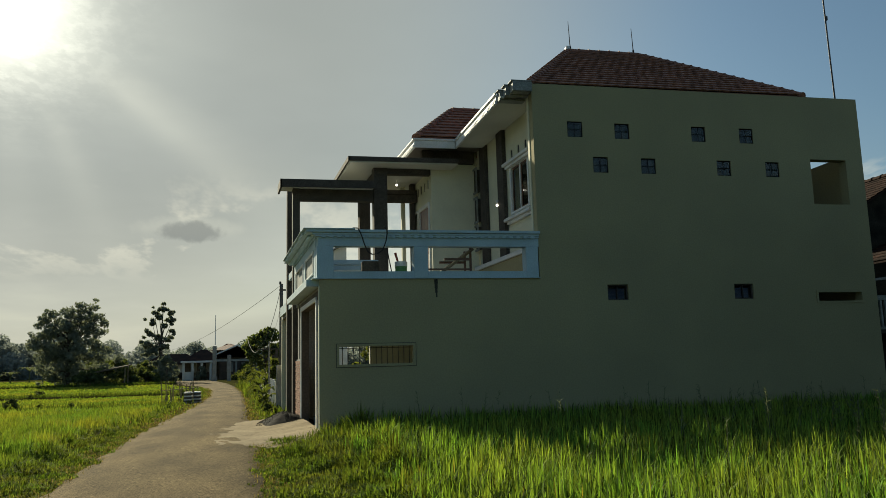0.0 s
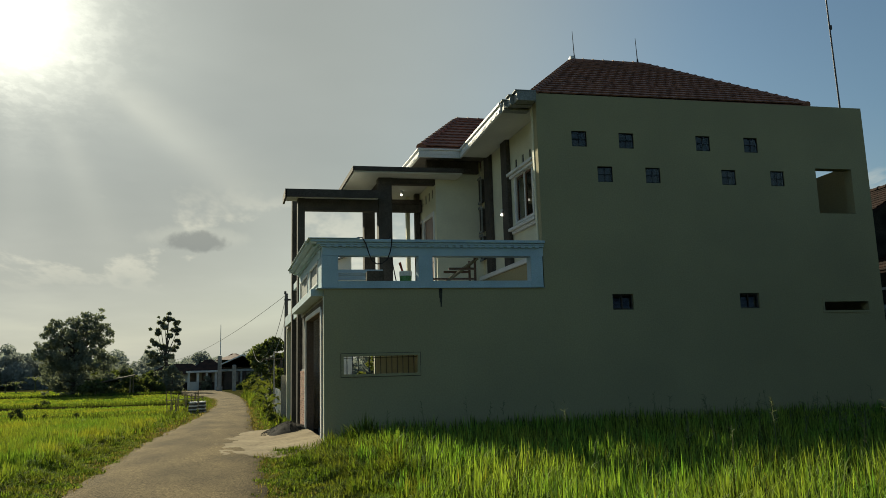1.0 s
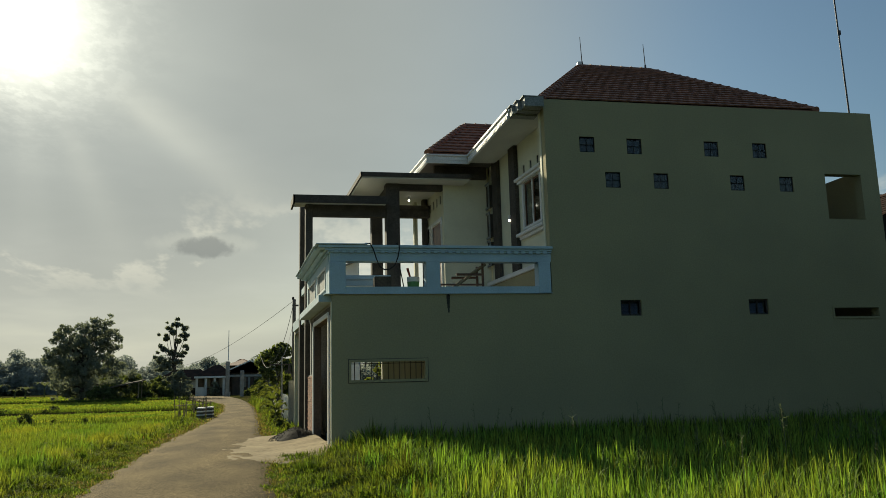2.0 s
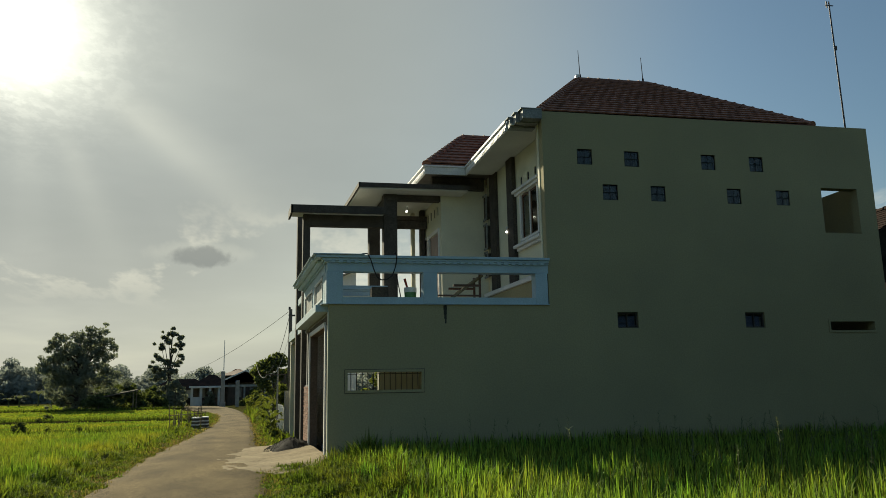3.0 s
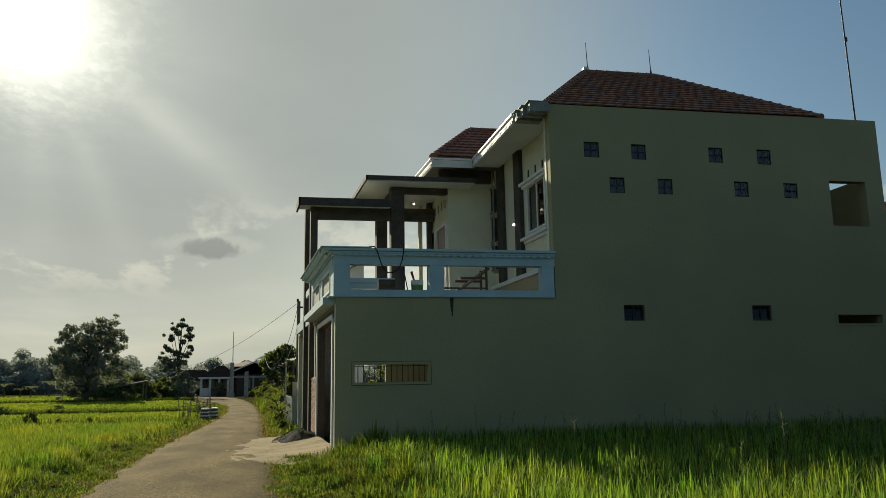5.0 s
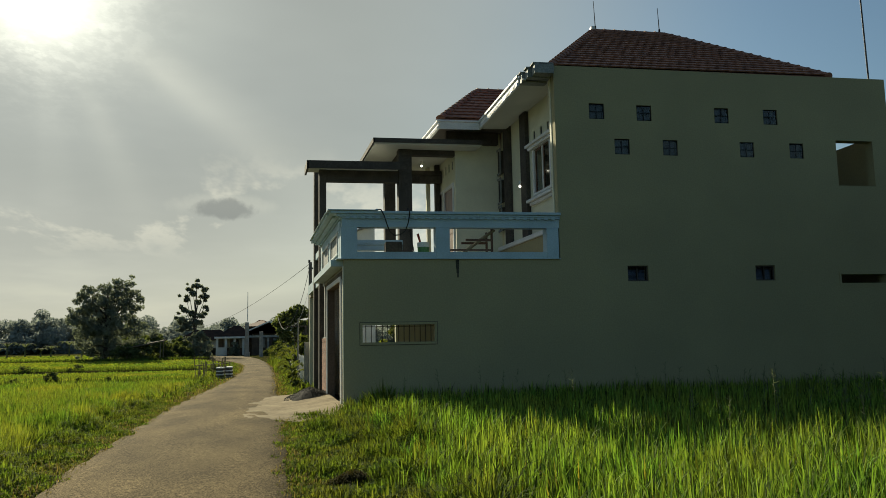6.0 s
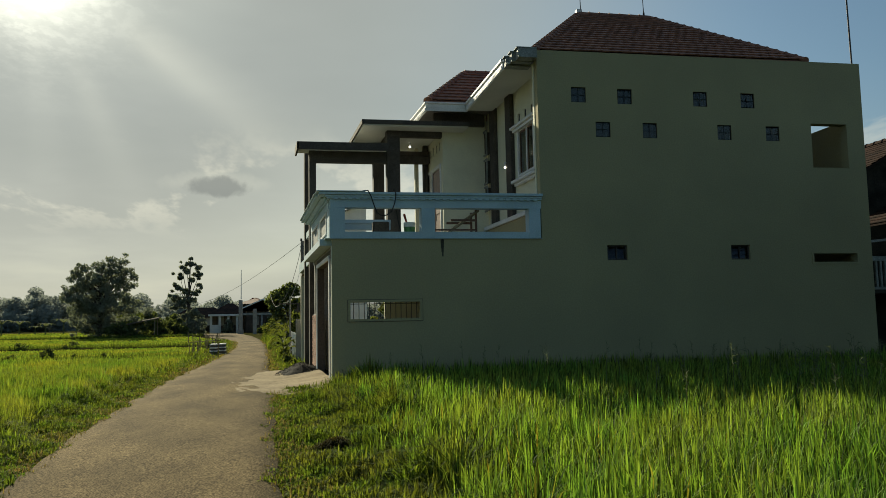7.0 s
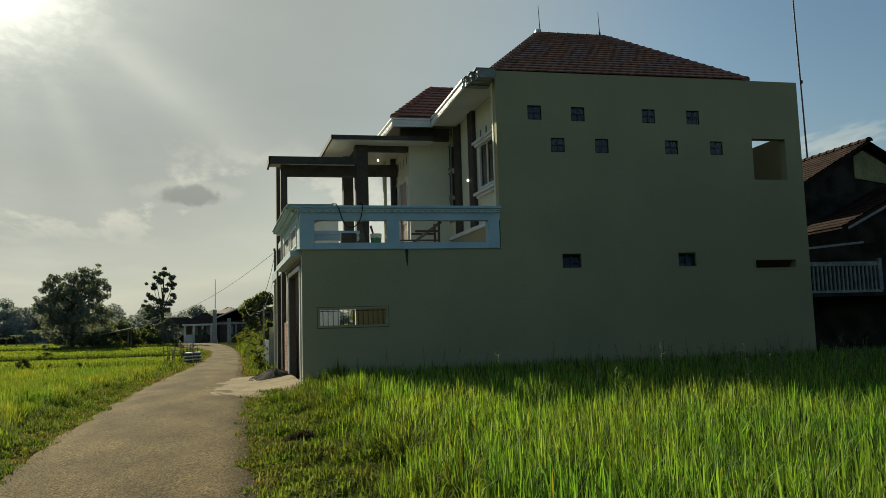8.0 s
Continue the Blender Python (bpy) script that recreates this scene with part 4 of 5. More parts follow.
ye = 22.3
RW = 0.22
for a, b in ((1.90, 2.26), (4.04, 4.36), (6.65, 6.94)):
    bpart("post", boxes((a, b, W - 0.03, W + RW, FLOOR + 0.002, 4.16), bevel=0.008), "square rail post")
bpart("kerb", boxes((1.80, 6.965, W - 0.05, W + RW, FLOOR - 0.012, FLOOR), (2.26, 4.04, W - 0.02, W + RW - 0.02, FLOOR + 0.002, 3.60), (4.36, 6.65, W - 0.02, W + RW - 0.02, FLOOR + 0.002, 3.60)), "base course of the railing")
bpart("top_beam", boxes((1.92, 6.96, W - 0.025, W + RW, 4.162, 4.36)), "beam of the railing")
bpart("cornice", boxes((1.80, 6.97, W - 0.08, W + RW + 0.05, 4.40, 4.45), (1.66, 6.98, W - 0.12, W + RW + 0.08, 4.452, 4.515), (1.60, 2.72, W - 0.15, W + RW + 0.06, 4.517, 4.54), (1.86, 6.97, W - 0.06, W + RW + 0.02, 4.362, 4.398), bevel=0.008), "moulded capping of the railing")
for k in range(29):
    dentil((2.0 + k * 0.17, W - 0.062, 4.345), balcony, "x")
# along the lane
for y0, y1 in ((17.46, 17.75), (19.6, 19.9), (22.0, 22.3)):
    bpart("post", boxes((1.90, 2.10, y0, y1, FLOOR + 0.002, 4.16), bevel=0.008))
bpart("kerb", boxes((1.70, 2.12, W + RW + 0.002, ye, 3.30, FLOOR), (1.92, 2.08, 17.75, 19.6, FLOOR + 0.002, 3.60), (1.92, 2.08, 19.9, 22.0, FLOOR + 0.002, 3.60)))
bpart("top_beam", boxes((1.90, 2.12, W + RW + 0.002, ye, 4.162, 4.36)))
bpart("cornice", boxes((1.74, 2.2, W + RW + 0.06, ye, 4.40, 4.45), (1.62, 2.24, W + RW + 0.09, ye, 4.452, 4.515), (1.58, 2.24, W + RW + 0.065, ye, 4.517, 4.54), (1.86, 2.16, W + RW + 0.03, ye, 4.362, 4.398), bevel=0.008))
for k in range(29):
    y = W + 0.1 + k * 0.17
    dentil((skew(1.838, y), y, 4.345), balcony)
# end rail across the balcony, up to the terrace columns
bpart("post", boxes((2.12, 2.32, 22.02, 22.22, FLOOR + 0.002, 4.223), bevel=0.008))
bpart("post", boxes((2.66, 2.80, 22.02, 22.22, FLOOR + 0.002, 4.223), bevel=0.008))
bpart("top_beam", boxes((2.122, 4.2, 22.0, 22.24, 4.225, 4.36)))
bpart("cornice", boxes((2.26, 4.2, 21.94, 22.3, 4.40, 4.515), (2.18, 4.2, 21.97, 22.27, 4.362, 4.398), bevel=0.008))
for y0, y1 in ((17.85, 19.5), (20.0, 21.9)):
    part("panel_frame", shear(boxes((1.885, 1.915, y0, y1, 3.62, 3.66), (1.885, 1.915, y0, y1, 4.10, 4.14), (1.885, 1.915, y0, y0 + 0.05, 3.66, 4.10), (1.885, 1.915, y1 - 0.05, y1, 3.66, 4.10))), M["white"], balcony, "thin white panel frame")
    part("panel", shear(boxes((1.925, 1.96, y0 - 0.09, y1 + 0.09, 3.602, 4.158))), M["grey_paint"], balcony, "grey infill panel")
# front rail of the terrace past the balcony
for y0, y1 in ((22.86, 23.0), (24.9, 25.1)):
    bpart("post", boxes((1.90, 2.08, y0, y1, FLOOR + 0.002, 4.16)))
bpart("top_beam", boxes((1.90, 2.10, 22.86, 25.1, 4.17, 4.36)))
bpart("kerb", boxes((1.90, 2.10, 22.86, 27.4, 3.30, 3.60)))
bpart("far_rail", boxes((2.1, 5.9, 27.35, 27.5, FLOOR, 3.72), (2.1, 5.9, 27.35, 27.5, 4.1, 4.3), (3.4, 3.7, 27.36, 27.49, 3.72, 4.1), (4.9, 5.2, 27.36, 27.49, 3.72, 4.1)))

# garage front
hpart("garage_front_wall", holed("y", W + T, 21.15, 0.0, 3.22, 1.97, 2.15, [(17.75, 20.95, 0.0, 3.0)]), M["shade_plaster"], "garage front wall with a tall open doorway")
hpart("door_jamb", boxes((1.93, 1.965, 17.60, 17.75, 0.15, 3.02)), M["white"], "pale painted jamb of the garage opening")
hpart("door_jamb", boxes((1.93, 1.965, 20.95, 21.08, 0.15, 3.02)), M["white"])
hpart("lintel", boxes((1.93, 1.965, 17.75, 20.95, 3.0, 3.1)), M["white"])
hpart("corner_strip", boxes((1.942, 1.957, W - 0.004, W + 0.1, -0.1, 3.28)), M["cream"], "pale corner edge of the wall")


# ---- roofs ----
def tile_mesh(w, l):
    """One clay tile: a wave across, a thick lip at the lower end."""
    bm = bmesh.new()
    prof = [(-0.5, 0.001), (-0.3, 0.006), (-0.05, 0.007), (0.15, 0.001), (0.35, 0.0), (0.52, 0.002)]
    low = [bm.verts.new((x * w, 0, z + 0.040)) for x, z in prof]
    lip = [bm.verts.new((x * w, 0.004, z + 0.008)) for x, z in prof]
    top = [bm.verts.new((x * w, l * 1.12, z)) for x, z in prof]
    for k in range(len(prof) - 1):
        bm.faces.new((low[k], low[k + 1], top[k + 1], top[k]))
        bm.faces.new((lip[k], lip[k + 1], low[k + 1], low[k]))
    me = mesh_of("tile", bm, M["tile"])
    return me


def tiled_slope(parent, el, er, rl, rr, w=0.26, l=0.33, singles=0, mat=None, at_low=True):
    """Tiles over the slope between eave (el, er) and ridge (rl, rr)."""
    el, er, rl, rr = (Vector(p) for p in (el, er, rl, rr))
    ax = (er - el).normalized()
    nz = ax.cross(rl - el).normalized()
    if nz.z < 0:
        nz = -nz
    ay = nz.cross(ax)
    length = (rl - el).dot(ay)
    rows = max(1, round(length / l))
    base = base_of(parent)
    me = tile_mesh(w, length / rows)
    co = np.array([v.co[:] for v in me.vertices])
    polys = [list(p.vertices) for p in me.polygons]
    rest_v, rest_f, done = [], [], 0
    for r in range(rows):
        f0 = (r + 0.35) / rows
        a = (el + (rl - el) * f0 - el).dot(ax)
        b = (er + (rr - er) * f0 - el).dot(ax)
        a, b = a + w * 0.45, b - w * 0.45
        n = int((b - a) / w)
        if n < 1:
            continue
        for k in range(n + 1):
            x = a + (b - a - n * w) / 2 + k * w
            o = el + ax * x + ay * (length * r / rows) + nz * 0.02
            rot = Matrix((ax, ay, nz)).transposed() @ Matrix.Rotation(random.uniform(-0.012, 0.012), 3, "Z")
            if done < singles:
                ob = new("tile", me)
                ob.parent = parent
                ob.matrix_basis = Matrix.Translation(o - base) @ rot.to_4x4()
                done += 1
            else:
                s = len(rest_v) * len(co)
                rest_v.append(co @ np.array(rot).T + np.array(o - base))
                rest_f += [[q + s for q in p] for p in polys]
    if rest_v:
        flat = [q for p in rest_f for q in p]
        m2 = raw_mesh("tiles", np.concatenate(rest_v), flat, [len(p) for p in rest_f], mat or M["tile_stuff"])
        ob = new("tiles", m2)
        ob.parent = parent
        tagged(ob, kind="stuff")


def caps(parent, a, b, r=0.13, step=0.34, mat=None):
    """Half-round ridge tiles along an edge, each a little raised at one end."""
    a, b = Vector(a), Vector(b)
    n = max(1, round((b - a).length / step))
    d = (b - a) / n
    q = d.to_track_quat("Y", "Z").to_matrix()
    bm = bmesh.new()
    rings = []
    for y, s in ((-0.03, 1.12), (0.06, 1.1), (0.07, 0.98), (1.03, 0.92)):
        rings.append([bm.verts.new((r * s * math.cos(t), y * d.length, r * s * math.sin(t) * 0.9 - 0.02)) for t in np.linspace(0, math.pi, 7)])
    for i in range(3):
        for k in range(6):
            bm.faces.new((rings[i][k], rings[i][k + 1], rings[i + 1][k + 1], rings[i + 1][k]))
    bm.faces.new(rings[0][::-1])
    bm.faces.new(rings[3])
    me = mesh_of("ridge_cap", bm, mat or M["tile"])
    base = base_of(parent)
    for k in range(n):
        ob = new("ridge_cap", me)
        ob.parent = parent
        ob.matrix_basis = Matrix.Translation(a + d * k - base) @ q.to_4x4()


RL, RR = (10.06, 22.4, 11.28), (12.48, 22.4, 11.28)
A, B, C = (6.93, 17.26, 8.13), (14.36, 17.26, 8.16), (14.36, 27.7, 8.13)
roof = part("roof", slab([A, B, RR, RL], 0.06), M["tile_stuff"], house, "hipped red clay tile roof")
part("roof_slope", slab([A, RL, (6.15, 27.7, 8.13)], 0.06), M["tile_stuff"], house)
part("roof_slope", slab([B, C, RR], 0.06), M["tile_stuff"], house)
part("roof_slope", slab([C, (6.15, 27.7, 8.13), RL, RR], 0.06), M["tile_stuff"], house)
tiled_slope(roof, A, B, RL, RR, singles=280)
caps(roof, RL, RR)
caps(roof, A, RL)
caps(roof, B, RR)
part("finial", boxes((9.98, 10.12, 22.3, 22.5, 11.3, 11.44), bevel=0.02), M["white"], house)
# lower hip over the projecting room
P, Q, R2 = (4.98, 21.76, 8.10), (6.5, 21.76, 8.10), (6.70, 24.44, 9.88)
R3, S2 = (8.5, 24.44, 9.88), (4.58, 27.1, 8.10)
low_roof = part("roof", slab([P, Q, (8.0, 24.0, 9.5), R3, R2], 0.06), M["tile_stuff"], house, "lower hipped roof of red clay tiles")
part("roof_slope", slab([S2, P, R2], 0.06), M["tile_stuff"], house)
part("roof_slope", slab([S2, R2, R3, (6.2, 27.1, 8.1)], 0.06), M["tile_stuff"], house)
tiled_slope(low_roof, P, (6.9, 21.76, 8.10), R2, R3, singles=90)
caps(low_roof, P, R2)
caps(low_roof, R2, R3)
part("roof_wall", boxes((7.3, 14.0, 17.46, 27.5, 7.97, 8.08)), M["ceiling"], house)
for x, y, z, h in ((10.15, 22.4, 11.35, 0.95), (12.32, 22.4, 11.35, 0.85)):
    bm = rod(bmesh.new(), (x, y, z), (x - 0.03, y, z + h), 0.016, 0.008, 6)
    rod(bm, (x, y, z - 0.05), (x, y, z + 0.12), 0.04, 0.03, 6)
    single("lightning_rod", bm, M["black"], "thin metal lightning rod on the roof ridge", "lightning rod", "lightning rods", base=(x, y, z))
bm = rod(bmesh.new(), (24.55, 28, 0), (24.3, 28, 18.2), 0.05, 0.03, 8)
mast = thing("antenna_mast", (24.55, 28, 0.1), "tall thin antenna mast behind the house", "mast")
part("pole", bm, M["metal"], mast)
part("aerial", boxes((24.1, 24.5, 27.98, 28.02, 18.0, 18.03), (24.15, 24.2, 27.98, 28.02, 17.9, 18.2)), M["metal"], mast)
for x0, x1, z0, z1 in ((24.33, 24.42, 15.9, 16.1), (24.4, 24.48, 11.9, 12.05)):
    part("pole_joint", boxes((x0, x1, 27.95, 28.05, z0, z1), bevel=0.01), M["metal"], mast)

# lamps
for x, y, z in ((skew(7.26, 20.6), 20.6, 5.86), (4.736, 24.1, 7.21)):
    lp = thing("wall_lamp", (x, y, z), "small lit white globe lamp on the terrace", "lamp", "terrace lamps")
    bm = bmesh.new()
    bmesh.ops.create_uvsphere(bm, u_segments=12, v_segments=8, radius=0.036)
    bmesh.ops.translate(bm, verts=bm.verts[:], vec=(x, y, z))
    part("bulb", bm, M["bulb"], lp, smooth=True)
    part("base", rod(bmesh.new(), (x, y, z + 0.03), (x + 0.01, y, z + 0.147), 0.02, 0.04, 10), M["white"], lp)


# ---- things on the balcony ----
def lounge_chair():
    t = thing("folding_chair", (skew(5.15, 18.0), 18.0, FLOOR), "dark folding chair with pale wooden rails on the balcony", "chair")
    ox, oy = skew(5.15, 18.0), 18.0
    for dy in (-0.28, 0.28):
        part("rail", rod(bmesh.new(), (ox - 0.55, oy + dy, FLOOR + 0.02), (ox + 0.45, oy + dy, FLOOR + 0.74), 0.034), M["bamboo"], t)
        part("leg", rod(bmesh.new(), (ox + 0.38, oy + dy, FLOOR), (ox + 0.38, oy + dy, FLOOR + 0.76), 0.03), M["wood"], t)
        part("armrest", boxes((ox - 0.25, ox + 0.4, oy + dy - 0.035, oy + dy + 0.035, FLOOR + 0.47, FLOOR + 0.52)), M["wood"], t)
        part("side_bar", boxes((ox - 0.7, ox + 0.4, oy + dy - 0.025, oy + dy + 0.025, FLOOR + 0.24, FLOOR + 0.28)), M["wood"], t)
    for k in range(6):
        f = 0.15 + k * 0.15
        x, z = ox - 0.55 + f, FLOOR + 0.05 + f * 0.72
        part("slat", boxes((x, x + 0.09, oy - 0.27, oy + 0.27, z, z + 0.018)), M["bamboo"], t)


lounge_chair()


def paint_bucket():
    x, y = 3.83, 17.72
    t = thing("paint_bucket", (x, y, FLOOR), "white and green plastic paint bucket on the balcony floor", "bucket")
    part("body", rod(bmesh.new(), (x, y, FLOOR), (x, y, FLOOR + 0.32), 0.12, 0.14, 16), M["green_plastic"], t)
    part("rim", rod(bmesh.new(), (x, y, FLOOR + 0.322), (x, y, FLOOR + 0.43), 0.145, 0.145, 16), M["white"], t)
    part("stick", rod(bmesh.new(), (x - 0.05, y, FLOOR + 0.36), (x - 0.13, y, FLOOR + 0.64), 0.02, 0.03, 8), M["red_plastic"], t)


paint_bucket()
bm = boxes((skew(3.25, 18.2) - 0.2, skew(3.25, 18.2) + 0.2, 18.05, 18.35, FLOOR, FLOOR + 0.5), bevel=0.02)
single("storage_box", bm, M["dark"], "dark upright box standing on the balcony floor", "box", base=(skew(3.25, 18.2), 18.2, FLOOR))
bm = path_rod(bmesh.new(), [(2.62, W + 0.05, 4.53), (2.70, W - 0.05, 4.56), (2.79, W - 0.14, 4.54), (2.86, W - 0.15, 4.40), (2.92, W - 0.15, 4.20), (2.99, W - 0.15, 4.03), (3.09, W - 0.15, 3.96), (3.21, W - 0.15, 3.97), (3.33, W - 0.15, 4.06), (3.40, W - 0.15, 4.25), (3.43, W - 0.15, 4.42), (3.43, W - 0.12, 4.53), (3.43, W + 0.1, 4.535)], 0.014)
single("cable", bm, M["black"], "black cable looped over the balcony railing", "cable")
bm = path_rod(bmesh.new(), [(3.40, W + 0.2, 4.58), (3.41, W - 0.05, 4.60), (3.44, W + 0.3, 4.45), (3.52, W + 0.36, 4.0), (3.62, W + 0.4, 3.5), (3.75, W + 0.5, 3.46)], 0.012)
single("cable", bm, M["black"], "black cable hanging down inside the balcony railing", "cable")


# ---- in front of the house ----
def gravel_heap():
    rng = random.Random(4)
    bm = bmesh.new()
    n, rings = 44, 16
    cx, cy = 1.25, 21.2
    grid = []
    for r in range(rings):
        row = []
        for k in range(n):
            a = k * math.tau / n
            f = 1 - r / rings
            rad = f * (1 + 0.18 * math.sin(3 * a + 1))
            x, y = cx + rad * 0.85 * math.cos(a), cy + rad * 1.2 * math.sin(a)
            row.append(bm.verts.new((x, y, 0.05 + 0.40 * (1 - f ** 1.3) + 0.06 * noise.noise((x * 3, y * 3, 2)) * (1 - f * 0.6) + rng.uniform(-0.010, 0.010))))
        grid.append(row)
    for r in range(rings - 1):
        for k in range(n):
            bm.faces.new((grid[r][k], grid[r][(k + 1) % n], grid[r + 1][(k + 1) % n], grid[r + 1][k]))
    bm.faces.new(grid[-1])
    for k in range(1100):
        a, f = rng.uniform(0, math.tau), rng.uniform(0, 1) ** 0.5 * 0.98
        x, y = cx + f * 0.85 * math.cos(a), cy + f * 1.2 * math.sin(a)
        z = 0.07 + 0.40 * max(0, 1 - f ** 1.3)
        s = rng.uniform(0.006, 0.016)
        bmesh.ops.create_icosphere(bm, subdivisions=1, radius=s, matrix=Matrix.Translation((x, y, z)) @ Matrix.Diagonal((1, rng.uniform(0.6, 1.2), 0.7, 1)))
    single("gravel_heap", bm, M["gravel"], "heap of dark gravel beside the garage", "gravel", kind="stuff", base=(cx, cy, 0.05), smooth=True)


gravel_heap()


def brick_pier():
    """Unplastered brick infill between the garage opening and the tall column."""
    t = thing("brick_wall", (skew(1.95, 21.2), 21.2, 0.1), "unplastered low red brick infill wall beside the garage", "brick wall")
    part("mortar", shear(boxes((1.972, 2.05, 21.17, 22.5, 0.1, 1.78))), M["concrete"], t)
    me = mesh_of("brick", boxes((-0.03, 0.03, 0, 0.2, 0, 0.052), bevel=0.004), M["brick"])
    for r in range(27):
        for c in range(6):
            y = 21.19 + c * 0.212 + (0.08 if r % 2 else 0)
            if y > 22.3:
                continue
            ob = new("brick", me)
            ob.parent = t
            ob.location = (skew(1.968, y) - t.location.x, y - 21.2, r * 0.061)
            ob.rotation_euler = (0, 0, math.atan(K))


brick_pier()


def power_pole(x, y, h, label):
    t = thing("power_pole", (x, y, rise(y)), label, "power pole")
    part("pole", rod(bmesh.new(), (x, y, rise(y) - 0.2), (x, y, rise(y) + h), 0.11, 0.085, 12), M["pole"], t, smooth=True)
    part("crossarm", boxes((x - 0.1, x + 0.45, y - 0.05, y + 0.05, rise(y) + h - 0.35, rise(y) + h - 0.27)), M["metal"], t)
    part("insulator", rod(bmesh.new(), (x - 0.05, y, rise(y) + h - 0.02), (x - 0.05, y, rise(y) + h + 0.12), 0.06, 0.05, 8), M["black"], t)
    part("meter_box", boxes((x - 0.28, x - 0.14, y - 0.12, y + 0.12, rise(y) + 1.9, rise(y) + 2.3), bevel=0.01), M["metal"], t)
    return t


power_pole(1.19, 40.0, 5.6, "grey concrete power pole with crossarm and cables")


def sag(a, b, drop, n=14):
    a, b = Vector(a), Vector(b)
    return [a.lerp(b, k / n) - Vector((0, 0, drop * 4 * (k / n) * (1 - k / n))) for k in range(n + 1)]


single("power_cable", path_rod(bmesh.new(), sag((1.14, 40.0, 5.7), (-13.5, 96, 4.0), 1.0), 0.011, 5), M["black"], "sagging power cable from the pole along the lane", "cable")
single("power_cable", path_rod(bmesh.new(), sag((1.14, 40.0, 5.5), (0.2, 38, 2.6), 0.5), 0.012, 5), M["black"], "sagging service cable beside the pole", "cable")


# ---- plants ----
def leaf_cloud(centres, radii, count, size, seed, flat=0.8, spread=0.52):
    """Leaves as folded quads scattered in uneven clumps: numpy verts and faces."""
    rng = np.random.default_rng(seed)
    vs = []
    weights = np.array([r ** 2.2 for r in radii])
    weights = weights / weights.sum()
    for c, r, wgt in zip(centres, radii, weights):
        n = max(6, int(count * wgt))
        q = rng.normal(size=(n, 3))
        q *= np.minimum(1.0, 1.9 / (np.linalg.norm(q, axis=1) + 1e-6))[:, None]
        p = np.array(c) + q * r * spread * np.array([1, 1, flat])
        a = rng.normal(size=(n, 3))
        a /= np.linalg.norm(a, axis=1)[:, None]
        b = np.cross(a, rng.normal(size=(n, 3)))
        b /= np.linalg.norm(b, axis=1)[:, None]
        s = (size * rng.uniform(0.6, 1.4, n))[:, None]
        vs.append(np.stack([p - a * s, p + b * s * 0.45, p + a * s, p - b * s * 0.45], 1))
    v = np.concatenate(vs)
    return v.reshape(-1, 3)


def leaf_part(name, verts, mat, parent):
    base = np.array(base_of(parent))
    n = len(verts) // 4
    me = raw_mesh(name, verts - base, np.arange(n * 4), np.full(n, 4), mat)
    ob = new(name, me)
    ob.parent = parent
    return ob


def tree(name, x, y, h, spread, label, category, seed, leaves=5000, size=0.16, trunk=0.2, clumps=28, low=0.3, mat="leaf", shape=None, group="", fluff=0.52):
    rng = random.Random(seed)
    z = rise(y) - 0.25
    t = thing(name, (x, y, z), label, category, group)
    cs, rs = [], []
    if shape:
        for dx, dz, r in shape:
            c = Vector((x + dx, y + rng.uniform(-0.9, 0.9) * r, z + dz * 0.93))
            cs.append(tuple(c))
            rs.append(r * 0.8)
            for _ in range(4):
                off = Vector((rng.gauss(0, 1), rng.gauss(0, 1), rng.gauss(0, 0.8))) * r * 0.75
                cs.append(tuple(c + off))
                rs.append(r * rng.uniform(0.3, 0.55))
    else:
        for k in range(clumps):
            f = rng.uniform(low, 1.0)
            w = spread * math.sin(math.pi * min(1, (f - low) / (1 - low) * 0.8 + 0.18)) ** 0.7
            a = rng.uniform(0, math.tau)
            q = rng.uniform(0.2, 1.0) ** 0.6 * w
            cs.append((x + q * math.cos(a), y + q * math.sin(a), z + f * h * 0.94))
            rs.append(rng.uniform(0.12, 0.24) * spread * 1.3)
    bm = rod(bmesh.new(), (x, y, z), (x + rng.uniform(-0.1, 0.1), y, z + h * 0.45), trunk, trunk * 0.6, 8)
    rod(bm, (x, y, z + h * 0.44), (x + rng.uniform(-0.3, 0.3), y, z + h * 0.88), trunk * 0.6, trunk * 0.12, 6)
    for c in cs[::5 if shape else 2]:
        s = z + h * rng.uniform(0.25, 0.6)
        s = min(s, c[2] - 0.1)
        rod(bm, (x, y, s), c, trunk * 0.3, trunk * 0.07, 5)
    part("trunk", bm, M["bark"], t)
    leaf_part("crown", leaf_cloud(cs, rs, leaves, size, seed, spread=fluff), M[mat], t)
    return t


def shape_blob(rows, rng, density=1.0):
    """Clumps filling an outline: rows of (height, left, right, radius)."""
    out = []
    for dz, a, b, r in rows:
        n = max(1, int((b - a) / (r * 1.1) * density))
        for k in range(n):
            out.append((a + (b - a) * (k + rng.uniform(0.2, 0.8)) / n, dz + rng.uniform(-0.3, 0.3) * r, r * rng.uniform(0.75, 1.25)))
    return out


